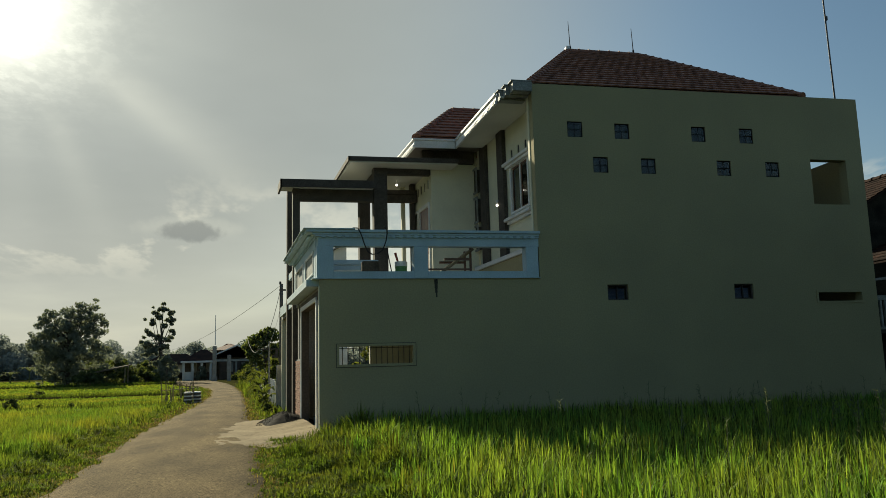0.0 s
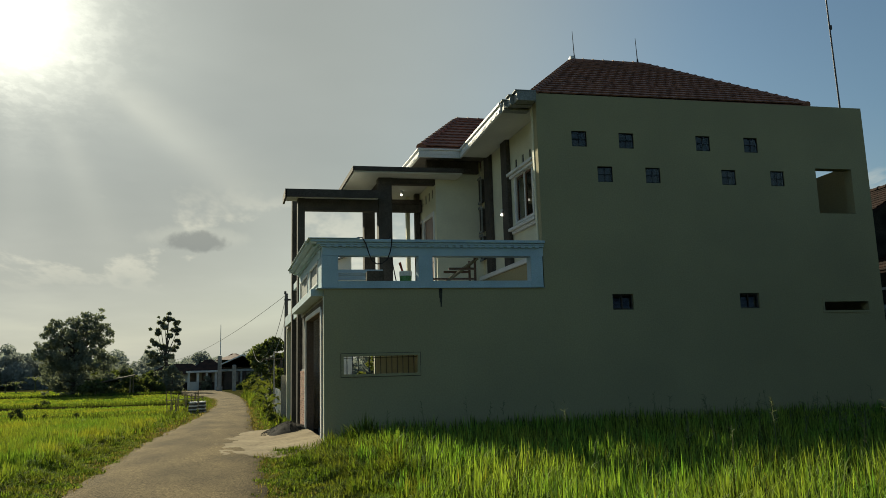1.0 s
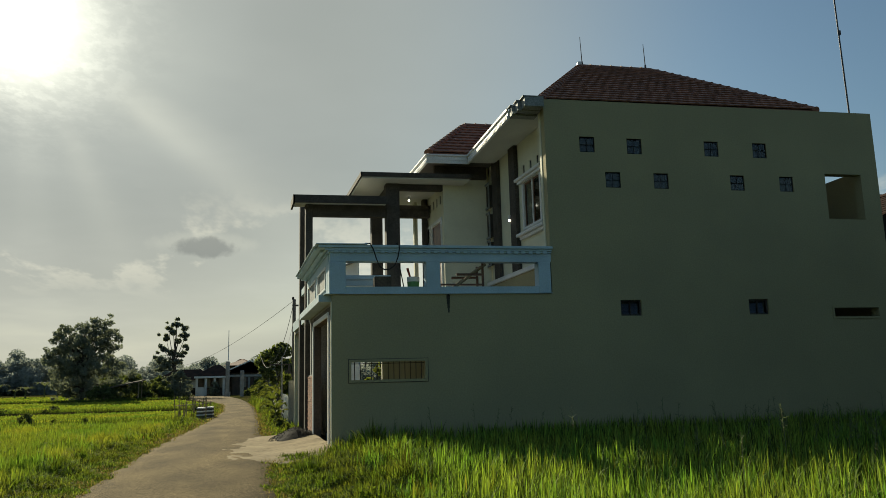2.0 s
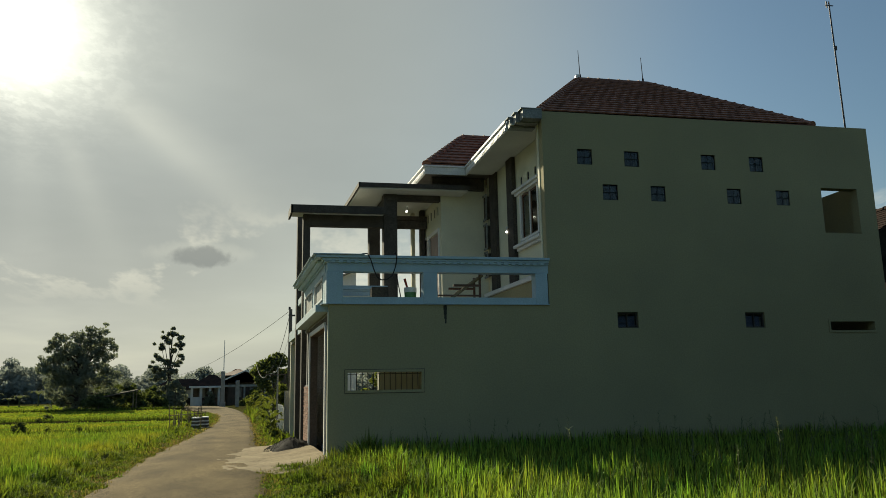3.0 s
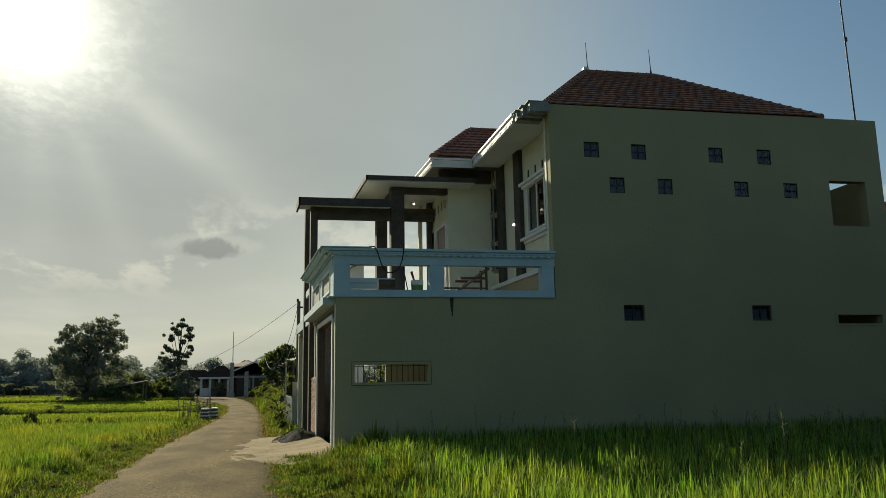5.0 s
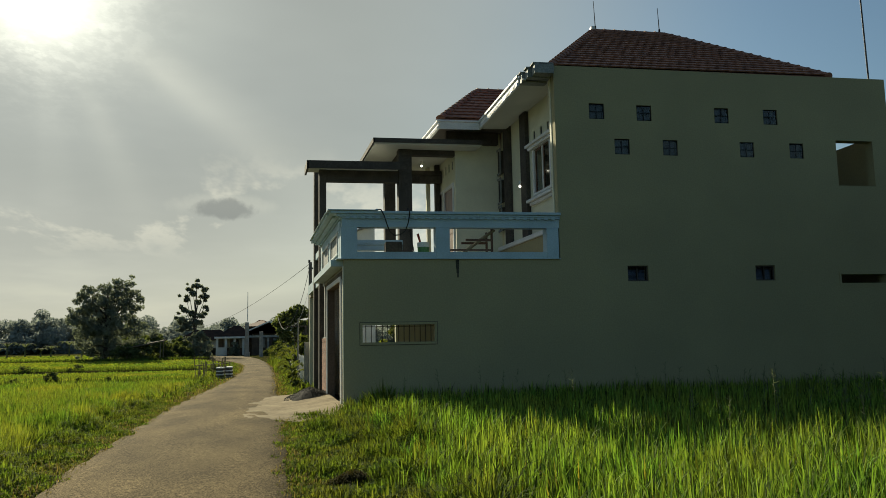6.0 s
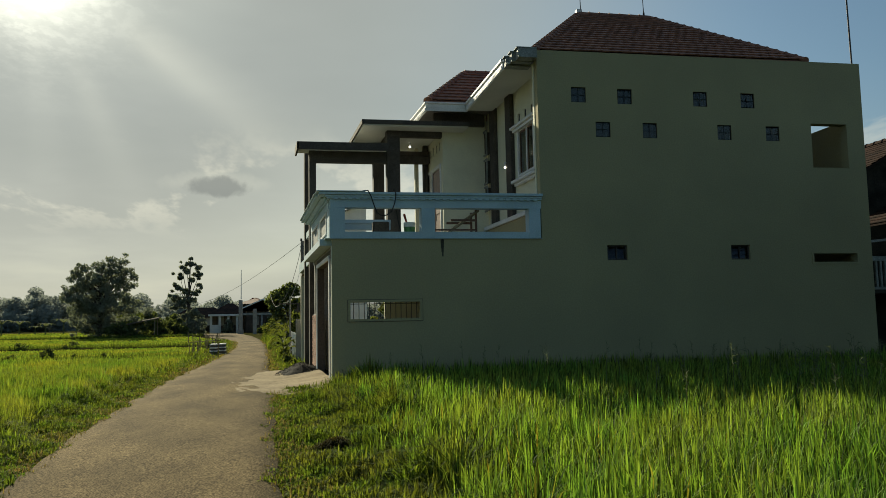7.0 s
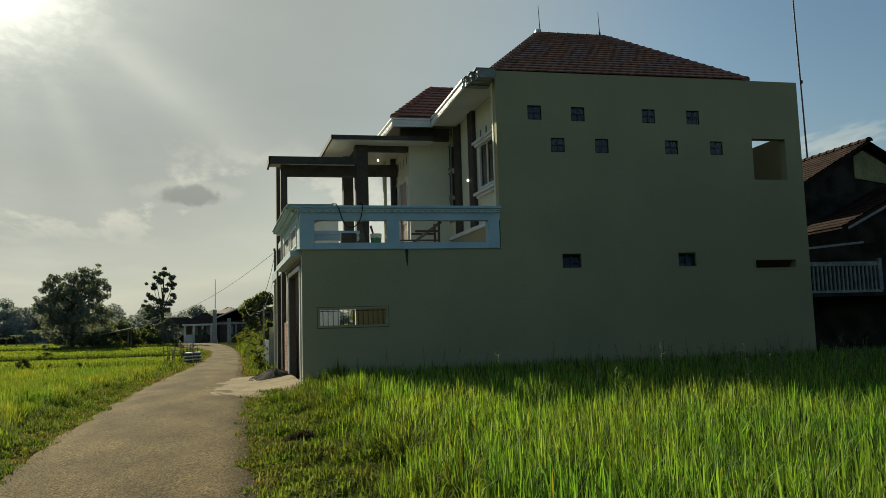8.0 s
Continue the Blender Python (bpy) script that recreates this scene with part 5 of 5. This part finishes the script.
rng = random.Random(2)
tree("tree", -20.0, 86, 9.3, 4, "large dark broadleaf tree with a double crown by the fields", "tree", 11, leaves=17000, size=0.16, trunk=0.3, fluff=0.56, mat="haze_leaf",
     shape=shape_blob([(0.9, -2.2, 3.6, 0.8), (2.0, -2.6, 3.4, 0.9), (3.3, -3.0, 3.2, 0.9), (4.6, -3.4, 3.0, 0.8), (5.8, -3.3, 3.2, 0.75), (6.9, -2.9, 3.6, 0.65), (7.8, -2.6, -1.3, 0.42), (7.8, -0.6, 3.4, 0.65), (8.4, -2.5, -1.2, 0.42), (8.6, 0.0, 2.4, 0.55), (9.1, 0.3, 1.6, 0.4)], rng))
tree("tree", -11.9, 92, 9.6, 2, "slender tree with dense dark leaf clumps and gaps", "tree", 12, leaves=6000, size=0.18, trunk=0.24, fluff=0.40, mat="haze_leaf",
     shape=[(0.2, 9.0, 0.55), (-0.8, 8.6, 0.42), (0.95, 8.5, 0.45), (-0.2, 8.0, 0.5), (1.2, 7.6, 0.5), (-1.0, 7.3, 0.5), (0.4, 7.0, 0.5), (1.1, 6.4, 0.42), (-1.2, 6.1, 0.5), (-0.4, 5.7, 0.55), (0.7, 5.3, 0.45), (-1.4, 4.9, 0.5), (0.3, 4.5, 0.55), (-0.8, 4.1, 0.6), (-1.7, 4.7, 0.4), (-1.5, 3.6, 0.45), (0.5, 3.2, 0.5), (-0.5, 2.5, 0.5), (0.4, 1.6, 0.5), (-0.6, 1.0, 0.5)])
tree("bush", -8.1, 99.6, 1.9, 0.9, "clipped dark bush before the porch", "bush", 13, mat="haze_leaf", leaves=1500, size=0.13, trunk=0.06, low=0.1)
tree("bush", -11.6, 98, 2.5, 1.25, "rounded dark bush beside the porch", "bush", 17, mat="haze_leaf", leaves=2000, size=0.14, trunk=0.08, low=0.1)
for k, (x, y, h, s) in enumerate([(-3.0, 93, 1.7, 1.2), (-1.9, 86, 1.5, 0.9), (-1.2, 79, 1.4, 0.8), (-2.6, 97, 2.3, 1.1)]):
    tree("bush", x, y, h, s, "loose green bush beyond the bend of the lane", "bush", 80 + k, mat="leaf", leaves=1300, size=0.14, trunk=0.05, low=0.1, clumps=16, group="bushes at the bend")
tree("bush", -10.6, 88, 3.0, 1.6, "round dark bush beside the lane", "bush", 14, mat="haze_leaf", leaves=1500, size=0.2, trunk=0.1, low=0.15)
for k, (x, y, h, s) in enumerate([(-15.0, 88, 2.6, 2.6), (-13.6, 93, 2.4, 2.0), (-18.5, 95, 4.5, 2.4), (-16.5, 84, 1.8, 2.4), (-12.4, 86, 1.6, 1.6)]):
    tree("bush", x, y, h, s, "dense dark bush at the field edge", "bush", 30 + k, mat="leaf", leaves=2400, size=0.17, trunk=0.1, low=0.08, clumps=18, group="field bushes")
# small leafy tree and shrubs in front of the fence
tree("tree", 0.4, 42, 3.8, 1.15, "small broad-leaved garden tree by the fence", "tree", 15, leaves=2400, size=0.13, trunk=0.05, low=0.5, clumps=40, fluff=0.5)
tree("tree", 1.0, 37.0, 2.3, 0.45, "leafy young garden tree behind the fence", "tree", 16, leaves=700, size=0.12, trunk=0.05, low=0.6, clumps=10, mat="shrub_leaf")
for k, (x, y, h, s) in enumerate([(0.70, 27.8, 0.5, 0.22), (0.62, 29.5, 0.55, 0.2), (0.55, 31.8, 0.6, 0.24), (0.45, 35, 0.7, 0.3), (0.95, 26.6, 0.4, 0.2), (0.1, 44, 1.2, 0.4), (-0.4, 56, 1.5, 0.7), (-1.5, 68, 1.9, 1.0), (1.0, 50, 2.4, 1.1), (4.1, 33, 1.9, 0.8), (5.0, 36, 2.6, 0.9)]):
    tree("shrub", x, y, h, s, "leafy green roadside shrub beside the fence", "shrub", 50 + k, mat="shrub_leaf", leaves=300, size=0.075 + 0.012 * k / 2, trunk=0.02, low=0.08, clumps=14, group="roadside shrubs")


def far_wood():
    rng = np.random.default_rng(3)
    cs, rs = [], []
    for k in range(900):
        a = rng.uniform(-34, 12)
        d = rng.uniform(190, 235)
        x, y = d * math.sin(radians(a)), d * math.cos(radians(a))
        top = (9.0 if a < -14 else 8.4 if a < -10 else 7.6) * (0.88 + 0.10 * math.sin(a * 2.1) + 0.07 * math.sin(a * 5.7))
        cs.append((x, y, rng.uniform(0.8, top)))
        rs.append(rng.uniform(1.4, 2.6))
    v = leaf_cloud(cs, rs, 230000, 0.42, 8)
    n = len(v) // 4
    tagged(new("far_wood", raw_mesh("far_wood", v, np.arange(n * 4), np.full(n, 4), M["wood_haze"])), "line of far woodland with haze in its leaf colour", "woods", kind="stuff")


far_wood()


def banana(x, y, h, seed, girth=1.0, mat="weed"):
    rng = random.Random(seed)
    z = rise(y) - 0.2
    t = thing("banana_plant", (x, y, z), "banana plant with long arching pale green leaves", "banana plant", "banana plants")
    part("stem", rod(bmesh.new(), (x, y, z), (x, y, z + h * 0.5), 0.12 * girth, 0.07 * girth, 6), M["weed"], t)
    for k in range(7):
        a = k * 0.9 + rng.uniform(-0.3, 0.3)
        bm = bmesh.new()
        rows = []
        for q in range(6):
            f = q / 5
            r = h * 0.5 * f
            w = girth * (0.2 * math.sin(math.pi * min(0.95, f * 0.9 + 0.08)) + 0.02)
            c = Vector((x + r * math.cos(a), y + r * math.sin(a), z + h * (0.5 + 0.75 * f - 0.62 * f * f)))
            s = Vector((-math.sin(a), math.cos(a), 0)) * w
            rows.append((bm.verts.new(c - s + Vector((0, 0, 0.05))), bm.verts.new(c), bm.verts.new(c + s + Vector((0, 0, 0.05)))))
        for q in range(5):
            for e in (0, 1):
                bm.faces.new((rows[q][e], rows[q][e + 1], rows[q + 1][e + 1], rows[q + 1][e]))
        part("leaf", bm, M[mat], t)


for k, (x, y, h, s) in enumerate([(-9.3, 34.4, 0.75, 0.42), (-8.2, 34.6, 0.5, 0.4), (-10.8, 34.5, 0.5, 0.45), (-7.0, 34.4, 0.45, 0.35), (-12.5, 49.4, 0.7, 0.5), (-15.5, 49.6, 0.6, 0.6), (-3.5, 39.8, 0.8, 0.5), (-3.0, 40.6, 0.7, 0.4)]):
    tree("weed_clump", x, y, h, s, "leafy weed clump on the paddy bank", "weeds", 100 + k, mat="leaf", leaves=350, size=0.07, trunk=0.015, low=0.15, clumps=12, group="bank weeds")
for k in range(12):
    banana(-31 - k * 1.9 + 0.6 * math.sin(k * 4), 118 + 3 * math.sin(k * 2.3), 2.6 + 0.7 * math.sin(k * 1.7), k)

for k, (bx, by, bh) in enumerate([(0.62, 29.0, 1.0), (0.52, 31.0, 1.25), (0.42, 33.6, 1.3), (0.55, 37.8, 2.0), (0.1, 40.5, 1.5), (0.0, 46.0, 1.6)]):
    banana(bx, by, bh, 40 + k, 0.45, "shrub_leaf")


# ---- far houses at the bend of the lane ----
def far_house(x, y, w, dpt, h, rh, label, wall, roof_mat):
    z = rise(y)
    t = thing("house", (x, y, z), label, "house")
    part("wall", holed("x", x - w / 2, x + w / 2, z - 0.2, z + h, y, y + 0.2, [(x - w * 0.3, x - w * 0.12, z + 0.9, z + 2.1), (x + w * 0.1, x + w * 0.28, z + 0.9, z + 2.1)]), M[wall], t)
    part("wall", boxes((x - w / 2, x + w / 2, y + 0.2, y + dpt, z - 0.2, z + h - 0.01)), M["dim"], t)
    o = 0.6
    e = [(x - w / 2 - o, y - o, z + h), (x + w / 2 + o, y - o, z + h), (x + w / 2 + o, y + dpt + o, z + h), (x - w / 2 - o, y + dpt + o, z + h)]
    r0, r1 = (x - w / 2 + dpt * 0.35, y + dpt / 2, z + h + rh), (x + w / 2 - dpt * 0.35, y + dpt / 2, z + h + rh)
    bm = bmesh.new()
    v = [bm.verts.new(p) for p in (*e, r0, r1)]
    for f in ((0, 1, 5, 4), (1, 2, 5), (2, 3, 4, 5), (3, 0, 4), (3, 2, 1, 0)):
        bm.faces.new([v[q] for q in f])
    part("roof", bm, M[roof_mat], t, "dark tiled hip roof")
    return t


def porch(t, x0, x1, y0, y1, z, h):
    part("porch_roof", boxes((x0 - 0.3, x1 + 0.3, y0 - 0.3, y1, z + h, z + h + 0.22)), M["white"], t)
    n = 4
    for k in range(n):
        x = x0 + (x1 - x0) * k / (n - 1)
        part("post", boxes((x - 0.13, x + 0.13, y0, y0 + 0.26, z - 0.1, z + h)), M["white"], t)
    part("low_wall", boxes((x0 + 0.14, x0 + (x1 - x0) / 3 - 0.14, y0 + 0.05, y0 + 0.2, z - 0.1, z + 1.0)), M["white"], t)


fh = far_house(-8.6, 104, 4.6, 5.5, 2.1, 1.75, "single-storey village house with white porch posts and dark roof", "shade_plaster", "old_tile")
porch(fh, -10.4, -7.2, 100.5, 104, rise(104), 2.1)
fh = far_house(-4.0, 101, 4.4, 7, 2.9, 0.3, "village house with white gable edge and grey roof", "shade_plaster", "old_tile")
z0 = rise(100)
part("gable_roof", slab([(-6.7, 99.6, z0 + 2.95), (-4.0, 99.6, z0 + 4.08), (-4.0, 108, z0 + 4.08), (-6.7, 108, z0 + 2.95)], 0.12), M["old_tile"], fh)
part("gable_roof", slab([(-1.3, 99.6, z0 + 2.95), (-1.3, 108, z0 + 2.95), (-4.0, 108, z0 + 4.08), (-4.0, 99.6, z0 + 4.08)], 0.12), M["old_tile"], fh)
bm = bmesh.new()
bm.faces.new([bm.verts.new(p) for p in ((-6.5, 100.2, z0 + 2.7), (-1.5, 100.2, z0 + 2.7), (-1.5, 100.2, z0 + 2.9), (-4.0, 100.2, z0 + 4.0), (-6.5, 100.2, z0 + 2.9))])
bmesh.ops.solidify(bm, geom=bm.faces[:], thickness=0.15)
part("gable", bm, M["white"], fh)
part("barge_board", slab([(-6.8, 99.4, z0 + 3.0), (-4.0, 99.4, z0 + 4.2), (-4.0, 99.58, z0 + 4.2), (-6.8, 99.58, z0 + 3.0)], 0.16), M["white"], fh)
part("barge_board", slab([(-1.2, 99.4, z0 + 3.0), (-1.2, 99.58, z0 + 3.0), (-4.0, 99.58, z0 + 4.2), (-4.0, 99.4, z0 + 4.2)], 0.16), M["white"], fh)
part("porch_roof", boxes((-6.6, -1.4, 97.5, 99.3, z0 + 2.15, z0 + 2.4)), M["grey_paint"], fh)
for px in (-6.4, -4.0, -1.6):
    part("post", boxes((px - 0.1, px + 0.1, 97.6, 97.8, z0 - 0.1, z0 + 2.15)), M["grey_paint"], fh)
shed = thing("shed", (-15.6, 83.5, rise(83)), "low open shed with a sloping thatched roof", "shed")
part("roof", slab([(-17.4, 82.6, 1.65), (-13.6, 82.6, 2.35), (-13.6, 84.6, 2.5), (-17.4, 84.6, 1.8)], 0.12), M["thatch"], shed)
for px, py, ph in ((-17.1, 82.8, 1.7), (-13.9, 82.8, 2.25), (-17.1, 84.4, 1.8), (-13.9, 84.4, 2.35)):
    part("post", rod(bmesh.new(), (px, py, 0.2), (px, py, ph - 0.12), 0.06), M["bamboo"], shed)
far_house(-13.5, 114, 7, 5, 2.0, 1.5, "low dark-roofed village house among trees", "old_wall", "old_tile")
far_house(-6.2, 116, 3.6, 6, 3.9, 1.0, "village house with a dull red tile roof behind the others", "old_wall", "tile_stuff")
far_house(2.6, 72, 5.0, 8, 3.0, 1.4, "house behind the garden fence", "shade_plaster", "old_tile")
ph = thing("house", (3.6, 45, rise(45)), "pale two-storey house with a single-pitch roof beyond the terrace", "house")
part("wall", holed("x", 2.4, 4.9, 0, 7.5, 45, 45.2, [(3.05, 3.4, 7.05, 7.2), (3.55, 3.8, 7.05, 7.2), (3.2, 4.2, 4.6, 5.8)]), M["white"], ph)
part("wall", boxes((2.4, 4.9, 45.2, 52, 0, 7.3)), M["white"], ph)
bm = bmesh.new()
tri = [[bm.verts.new(p) for p in ((2.4, yy, 7.502), (4.9, yy, 7.502), (4.9, yy, 8.58))] for yy in (45.0, 45.2)]
bm.faces.new(tri[0])
bm.faces.new(tri[1][::-1])
for k in range(3):
    bm.faces.new((tri[0][k], tri[1][k], tri[1][(k + 1) % 3], tri[0][(k + 1) % 3]))
part("gable", bm, M["white"], ph)
part("roof", slab([(2.0, 44.6, 7.35), (4.95, 44.6, 8.7), (4.95, 52.4, 8.7), (2.0, 52.4, 7.35)], 0.08), M["concrete"], ph)
gate = thing("gate_post", (-5.9, 89, rise(89)), "grey concrete neighbourhood gate post with a flag pole", "gate post")
part("post", boxes((-6.05, -5.65, 88.8, 89.2, 0.3, rise(89) + 3.8), (-6.15, -5.55, 88.7, 89.3, 0.3, rise(89) + 0.5), bevel=0.03), M["concrete"], gate)
part("flag_pole", rod(bmesh.new(), (-5.8, 89, rise(89) + 3.9), (-5.8, 89, rise(89) + 7.2), 0.05, 0.03, 6), M["white"], gate)
gate = thing("gate_post", (-4.3, 89, rise(89)), "short grey concrete neighbourhood gate post", "gate post")
part("post", boxes((-4.5, -4.1, 88.8, 89.2, 0.3, rise(89) + 2.8), bevel=0.03), M["concrete"], gate)


# ---- fence by the lane, posts and blocks ----
lp = thing("service_post", (0.7, 33.5, rise(33)), "thin grey service post with crossbar and looped cables", "post")
part("post", rod(bmesh.new(), (0.7, 33.5, 0.0), (0.7, 33.5, 2.7), 0.04, 0.035, 8), M["concrete"], lp)
part("crossbar", boxes((0.2, 1.1, 33.47, 33.53, 2.35, 2.4)), M["metal"], lp)
part("cable", path_rod(bmesh.new(), sag((0.25, 33.5, 2.4), (1.15, 39.9, 4.6), 0.7), 0.008, 5), M["concrete"], lp)
part("cable", path_rod(bmesh.new(), sag((-0.5, 41, 3.2), (0.3, 33.5, 2.4), 0.4), 0.008, 5), M["concrete"], lp)
fence = thing("fence", (0.9, 31, rise(31)), "low white concrete picket fence beside the pole", "fence")
for k in range(9):
    y = 30.8 + k * 0.55
    x = 0.95 - (y - 30.8) * 0.06
    part("picket", boxes((x - 0.04, x + 0.04, y, y + 0.3, rise(y) - 0.1, rise(y) + 0.95 + 0.06 * (k % 2)), bevel=0.02), M["white"], fence)
single("gate_pillar", boxes((1.0, 1.3, 28.2, 28.5, 0.0, rise(28) + 1.55), bevel=0.02), M["concrete"], "grey concrete pillar beside the fence", "pillar")


def block_pile():
    """Two short stacks of concrete blocks with limewashed ends."""
    for k in range(8):
        c, r = k % 2, k // 2
        x, y = -2.50 - 0.34 * c, 37.2 - 0.55 * c
        t = thing("concrete_block", (x, y, rise(y) - 0.12 + r * 0.15), "grey concrete block with whitewashed edge stacked by the lane", "block", "stacked blocks")
        b0 = rise(y) - 0.12 + r * 0.15
        w = 0.14 + 0.015 * math.sin(k * 3)
        part("body", boxes((x - w, x + w, y - 0.2, y + 0.5, b0, b0 + 0.085), bevel=0.012), M["gravel"], t)
        part("limewash", boxes((x - w - 0.004, x + w + 0.004, y - 0.205, y + 0.49, b0 + 0.087, b0 + 0.146), bevel=0.012), M["white"], t)


block_pile()
bf = thing("bamboo_fence", (-3.6, 39, rise(39)), "rough bamboo stake fence at the paddy edge", "fence")
frng = random.Random(6)
for k in range(18):
    x, y = -2.75 - k * 0.085 + frng.uniform(-0.05, 0.05), 38.5 + frng.uniform(-0.4, 1.6)
    part("stake", rod(bmesh.new(), (x, y, rise(y) - 0.2), (x + frng.uniform(-0.12, 0.12), y, rise(y) + frng.uniform(0.55, 1.0)), 0.025, 0.02, 6), M["bamboo"], bf)
part("rail", rod(bmesh.new(), (-2.7, 39, rise(39) + 0.6), (-4.3, 39.4, rise(39) + 0.5), 0.02), M["bamboo"], bf)


def bund(y, x0, x1, seed):
    """A low earth bank between two paddies."""
    bm = bmesh.new()
    n = 60
    prof = [(-0.9, 0.0), (-0.5, 0.19), (0.0, 0.24), (0.4, 0.19), (0.9, 0.0)]
    rows = []
    for k in range(n + 1):
        x = x0 + (x1 - x0) * k / n
        yy = y + 0.8 * math.sin(k * 0.35 + seed) * 0.5
        rows.append([bm.verts.new((x, yy + a, rise(y) - 0.18 + b * (1 + 0.3 * noise.noise((x, seed, 0))))) for a, b in prof])
    for k in range(n):
        for q in range(4):
            bm.faces.new((rows[k][q], rows[k][q + 1], rows[k + 1][q + 1], rows[k + 1][q]))
    single("field_bank", bm, M["soil"], "low grassy earth bank between paddies", "bank", "paddy banks", smooth=True)
    p = np.random.default_rng(seed).uniform(0, 1, (int((x1 - x0) * 170), 3))
    pos = np.stack([x0 + p[:, 0] * (x1 - x0), y - 0.5 + p[:, 1] * 1.0, np.full(len(p), rise(y) + 0.03)], 1)
    blades("bank_grass", pos, 0.08 + 0.24 * p[:, 2] ** 3, np.full(len(p), 0.03 * y / 40), M["bank"], "dark weeds on the paddy bank", "weeds", 0.7)


bund(34.5, -26, -3.2, 1)
bund(49.5, -36, -4.0, 2)
bund(82, -60, -9, 3)


# ---- neighbour's house behind the wall ----
nb = thing("house", (20, 20, 0), "old neighbouring house with weathered brown tile roofs", "house")
NX, NZ = 22.4, 7.75
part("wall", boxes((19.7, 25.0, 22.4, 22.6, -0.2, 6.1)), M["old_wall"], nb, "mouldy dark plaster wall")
bm = bmesh.new()
for yy in (22.4, 22.6):
    v = [bm.verts.new(p) for p in ((19.7, yy, 6.1), (25.0, yy, 6.1), (NX, yy, 7.6))]
    bm.faces.new(v)
part("gable", bm, M["old_wall"], nb, "mouldy dark gable wall")
bm = bmesh.new()
front = [bm.verts.new((x, 22.36, z)) for x, z in ((21.98, 6.44), (24.2, 6.12), (24.2, 6.48), (22.4, 7.48), (21.98, 7.25))]
back = [bm.verts.new((v.co.x, 22.395, v.co.z)) for v in front]
bm.faces.new(front)
bm.faces.new(back[::-1])
for k in range(5):
    bm.faces.new((front[k], back[k], back[(k + 1) % 5], front[(k + 1) % 5]))
part("gable_patch", bm, M["yellow_wall"], nb, "faded yellow plaster left on the gable")
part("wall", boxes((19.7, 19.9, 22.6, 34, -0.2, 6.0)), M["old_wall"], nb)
g = part("roof", slab([(19.0, 22.0, 5.85), (NX, 22.0, NZ), (NX, 34, NZ), (19.0, 34, 5.85)], 0.05), M["old_tile"], nb, "weathered brown tile roof")
part("roof_slope", slab([(25.8, 22.0, 5.85), (25.8, 34, 5.85), (NX, 34, NZ), (NX, 22.0, NZ)], 0.05), M["old_tile"], nb)
tiled_slope(g, (19.0, 34, 5.85), (19.0, 22.0, 5.85), (NX, 34, NZ), (NX, 22.0, NZ), w=0.24, l=0.3, singles=0, mat=M["old_tile"])
caps(g, (NX, 22.0, NZ + 0.03), (NX, 33.9, NZ + 0.03), r=0.14, step=0.42, mat=M["old_tile"])
# lower lean-to roof in front
lo = part("lean_to_roof", slab([(19.0, 19.6, 4.28), (22.6, 19.6, 6.0), (22.6, 22.0, 6.0), (19.0, 22.0, 4.28)], 0.05), M["old_tile"], nb)
tiled_slope(lo, (19.0, 22.0, 4.28), (19.0, 19.6, 4.28), (22.6, 22.0, 6.0), (22.6, 19.6, 6.0), w=0.24, l=0.3, mat=M["old_tile"])
part("barge_board", slab([(19.2, 19.55, 4.29), (22.6, 19.55, 5.92), (22.6, 19.58, 5.92), (19.2, 19.58, 4.29)], 0.09), M["concrete"], nb)
part("wall", boxes((17.3, 23, 21.9, 22.1, -0.2, 2.08)), M["old_wall"], nb)
part("floor_edge", boxes((17.3, 23, 19.93, 22.1, 2.082, 2.198)), M["old_wall"], nb)
part("wall", boxes((17.3, 23, 21.0, 21.2, 2.2, 3.9)), M["old_wall"], nb)
part("gutter", slab([(17.4, 19.9, 3.62), (20.0, 19.9, 3.86), (20.0, 20.2, 3.86), (17.4, 20.2, 3.62)], 0.07), M["concrete"], nb)
rail = thing("railing", (18, 20, 2.2), "weathered pale wooden railing with upright bars on the old house", "railing")
part("top_rail", boxes((17.85, 20.62, 19.95, 20.05, 3.06, 3.2)), M["old_rail"], rail)
part("bottom_rail", boxes((17.85, 20.62, 19.95, 20.05, 2.2, 2.28)), M["old_rail"], rail)
part("end_post", boxes((20.5, 20.64, 19.93, 20.07, 2.28, 3.3)), M["old_rail"], rail)
for k in range(17):
    x = 17.95 + k * 0.152
    part("baluster", boxes((x, x + 0.06, 19.97, 20.03, 2.28, 3.06)), M["old_rail"], rail)
# unseen plain wall beside the rice, added to dim the side wall's lower right
single("wall_east_light_block", boxes((17.5, 17.75, 2.0, 15.0, -0.3, 6.5)), M["old_wall"], "unseen plain dark wall that holds back eastern skylight", "wall", kind="structure")
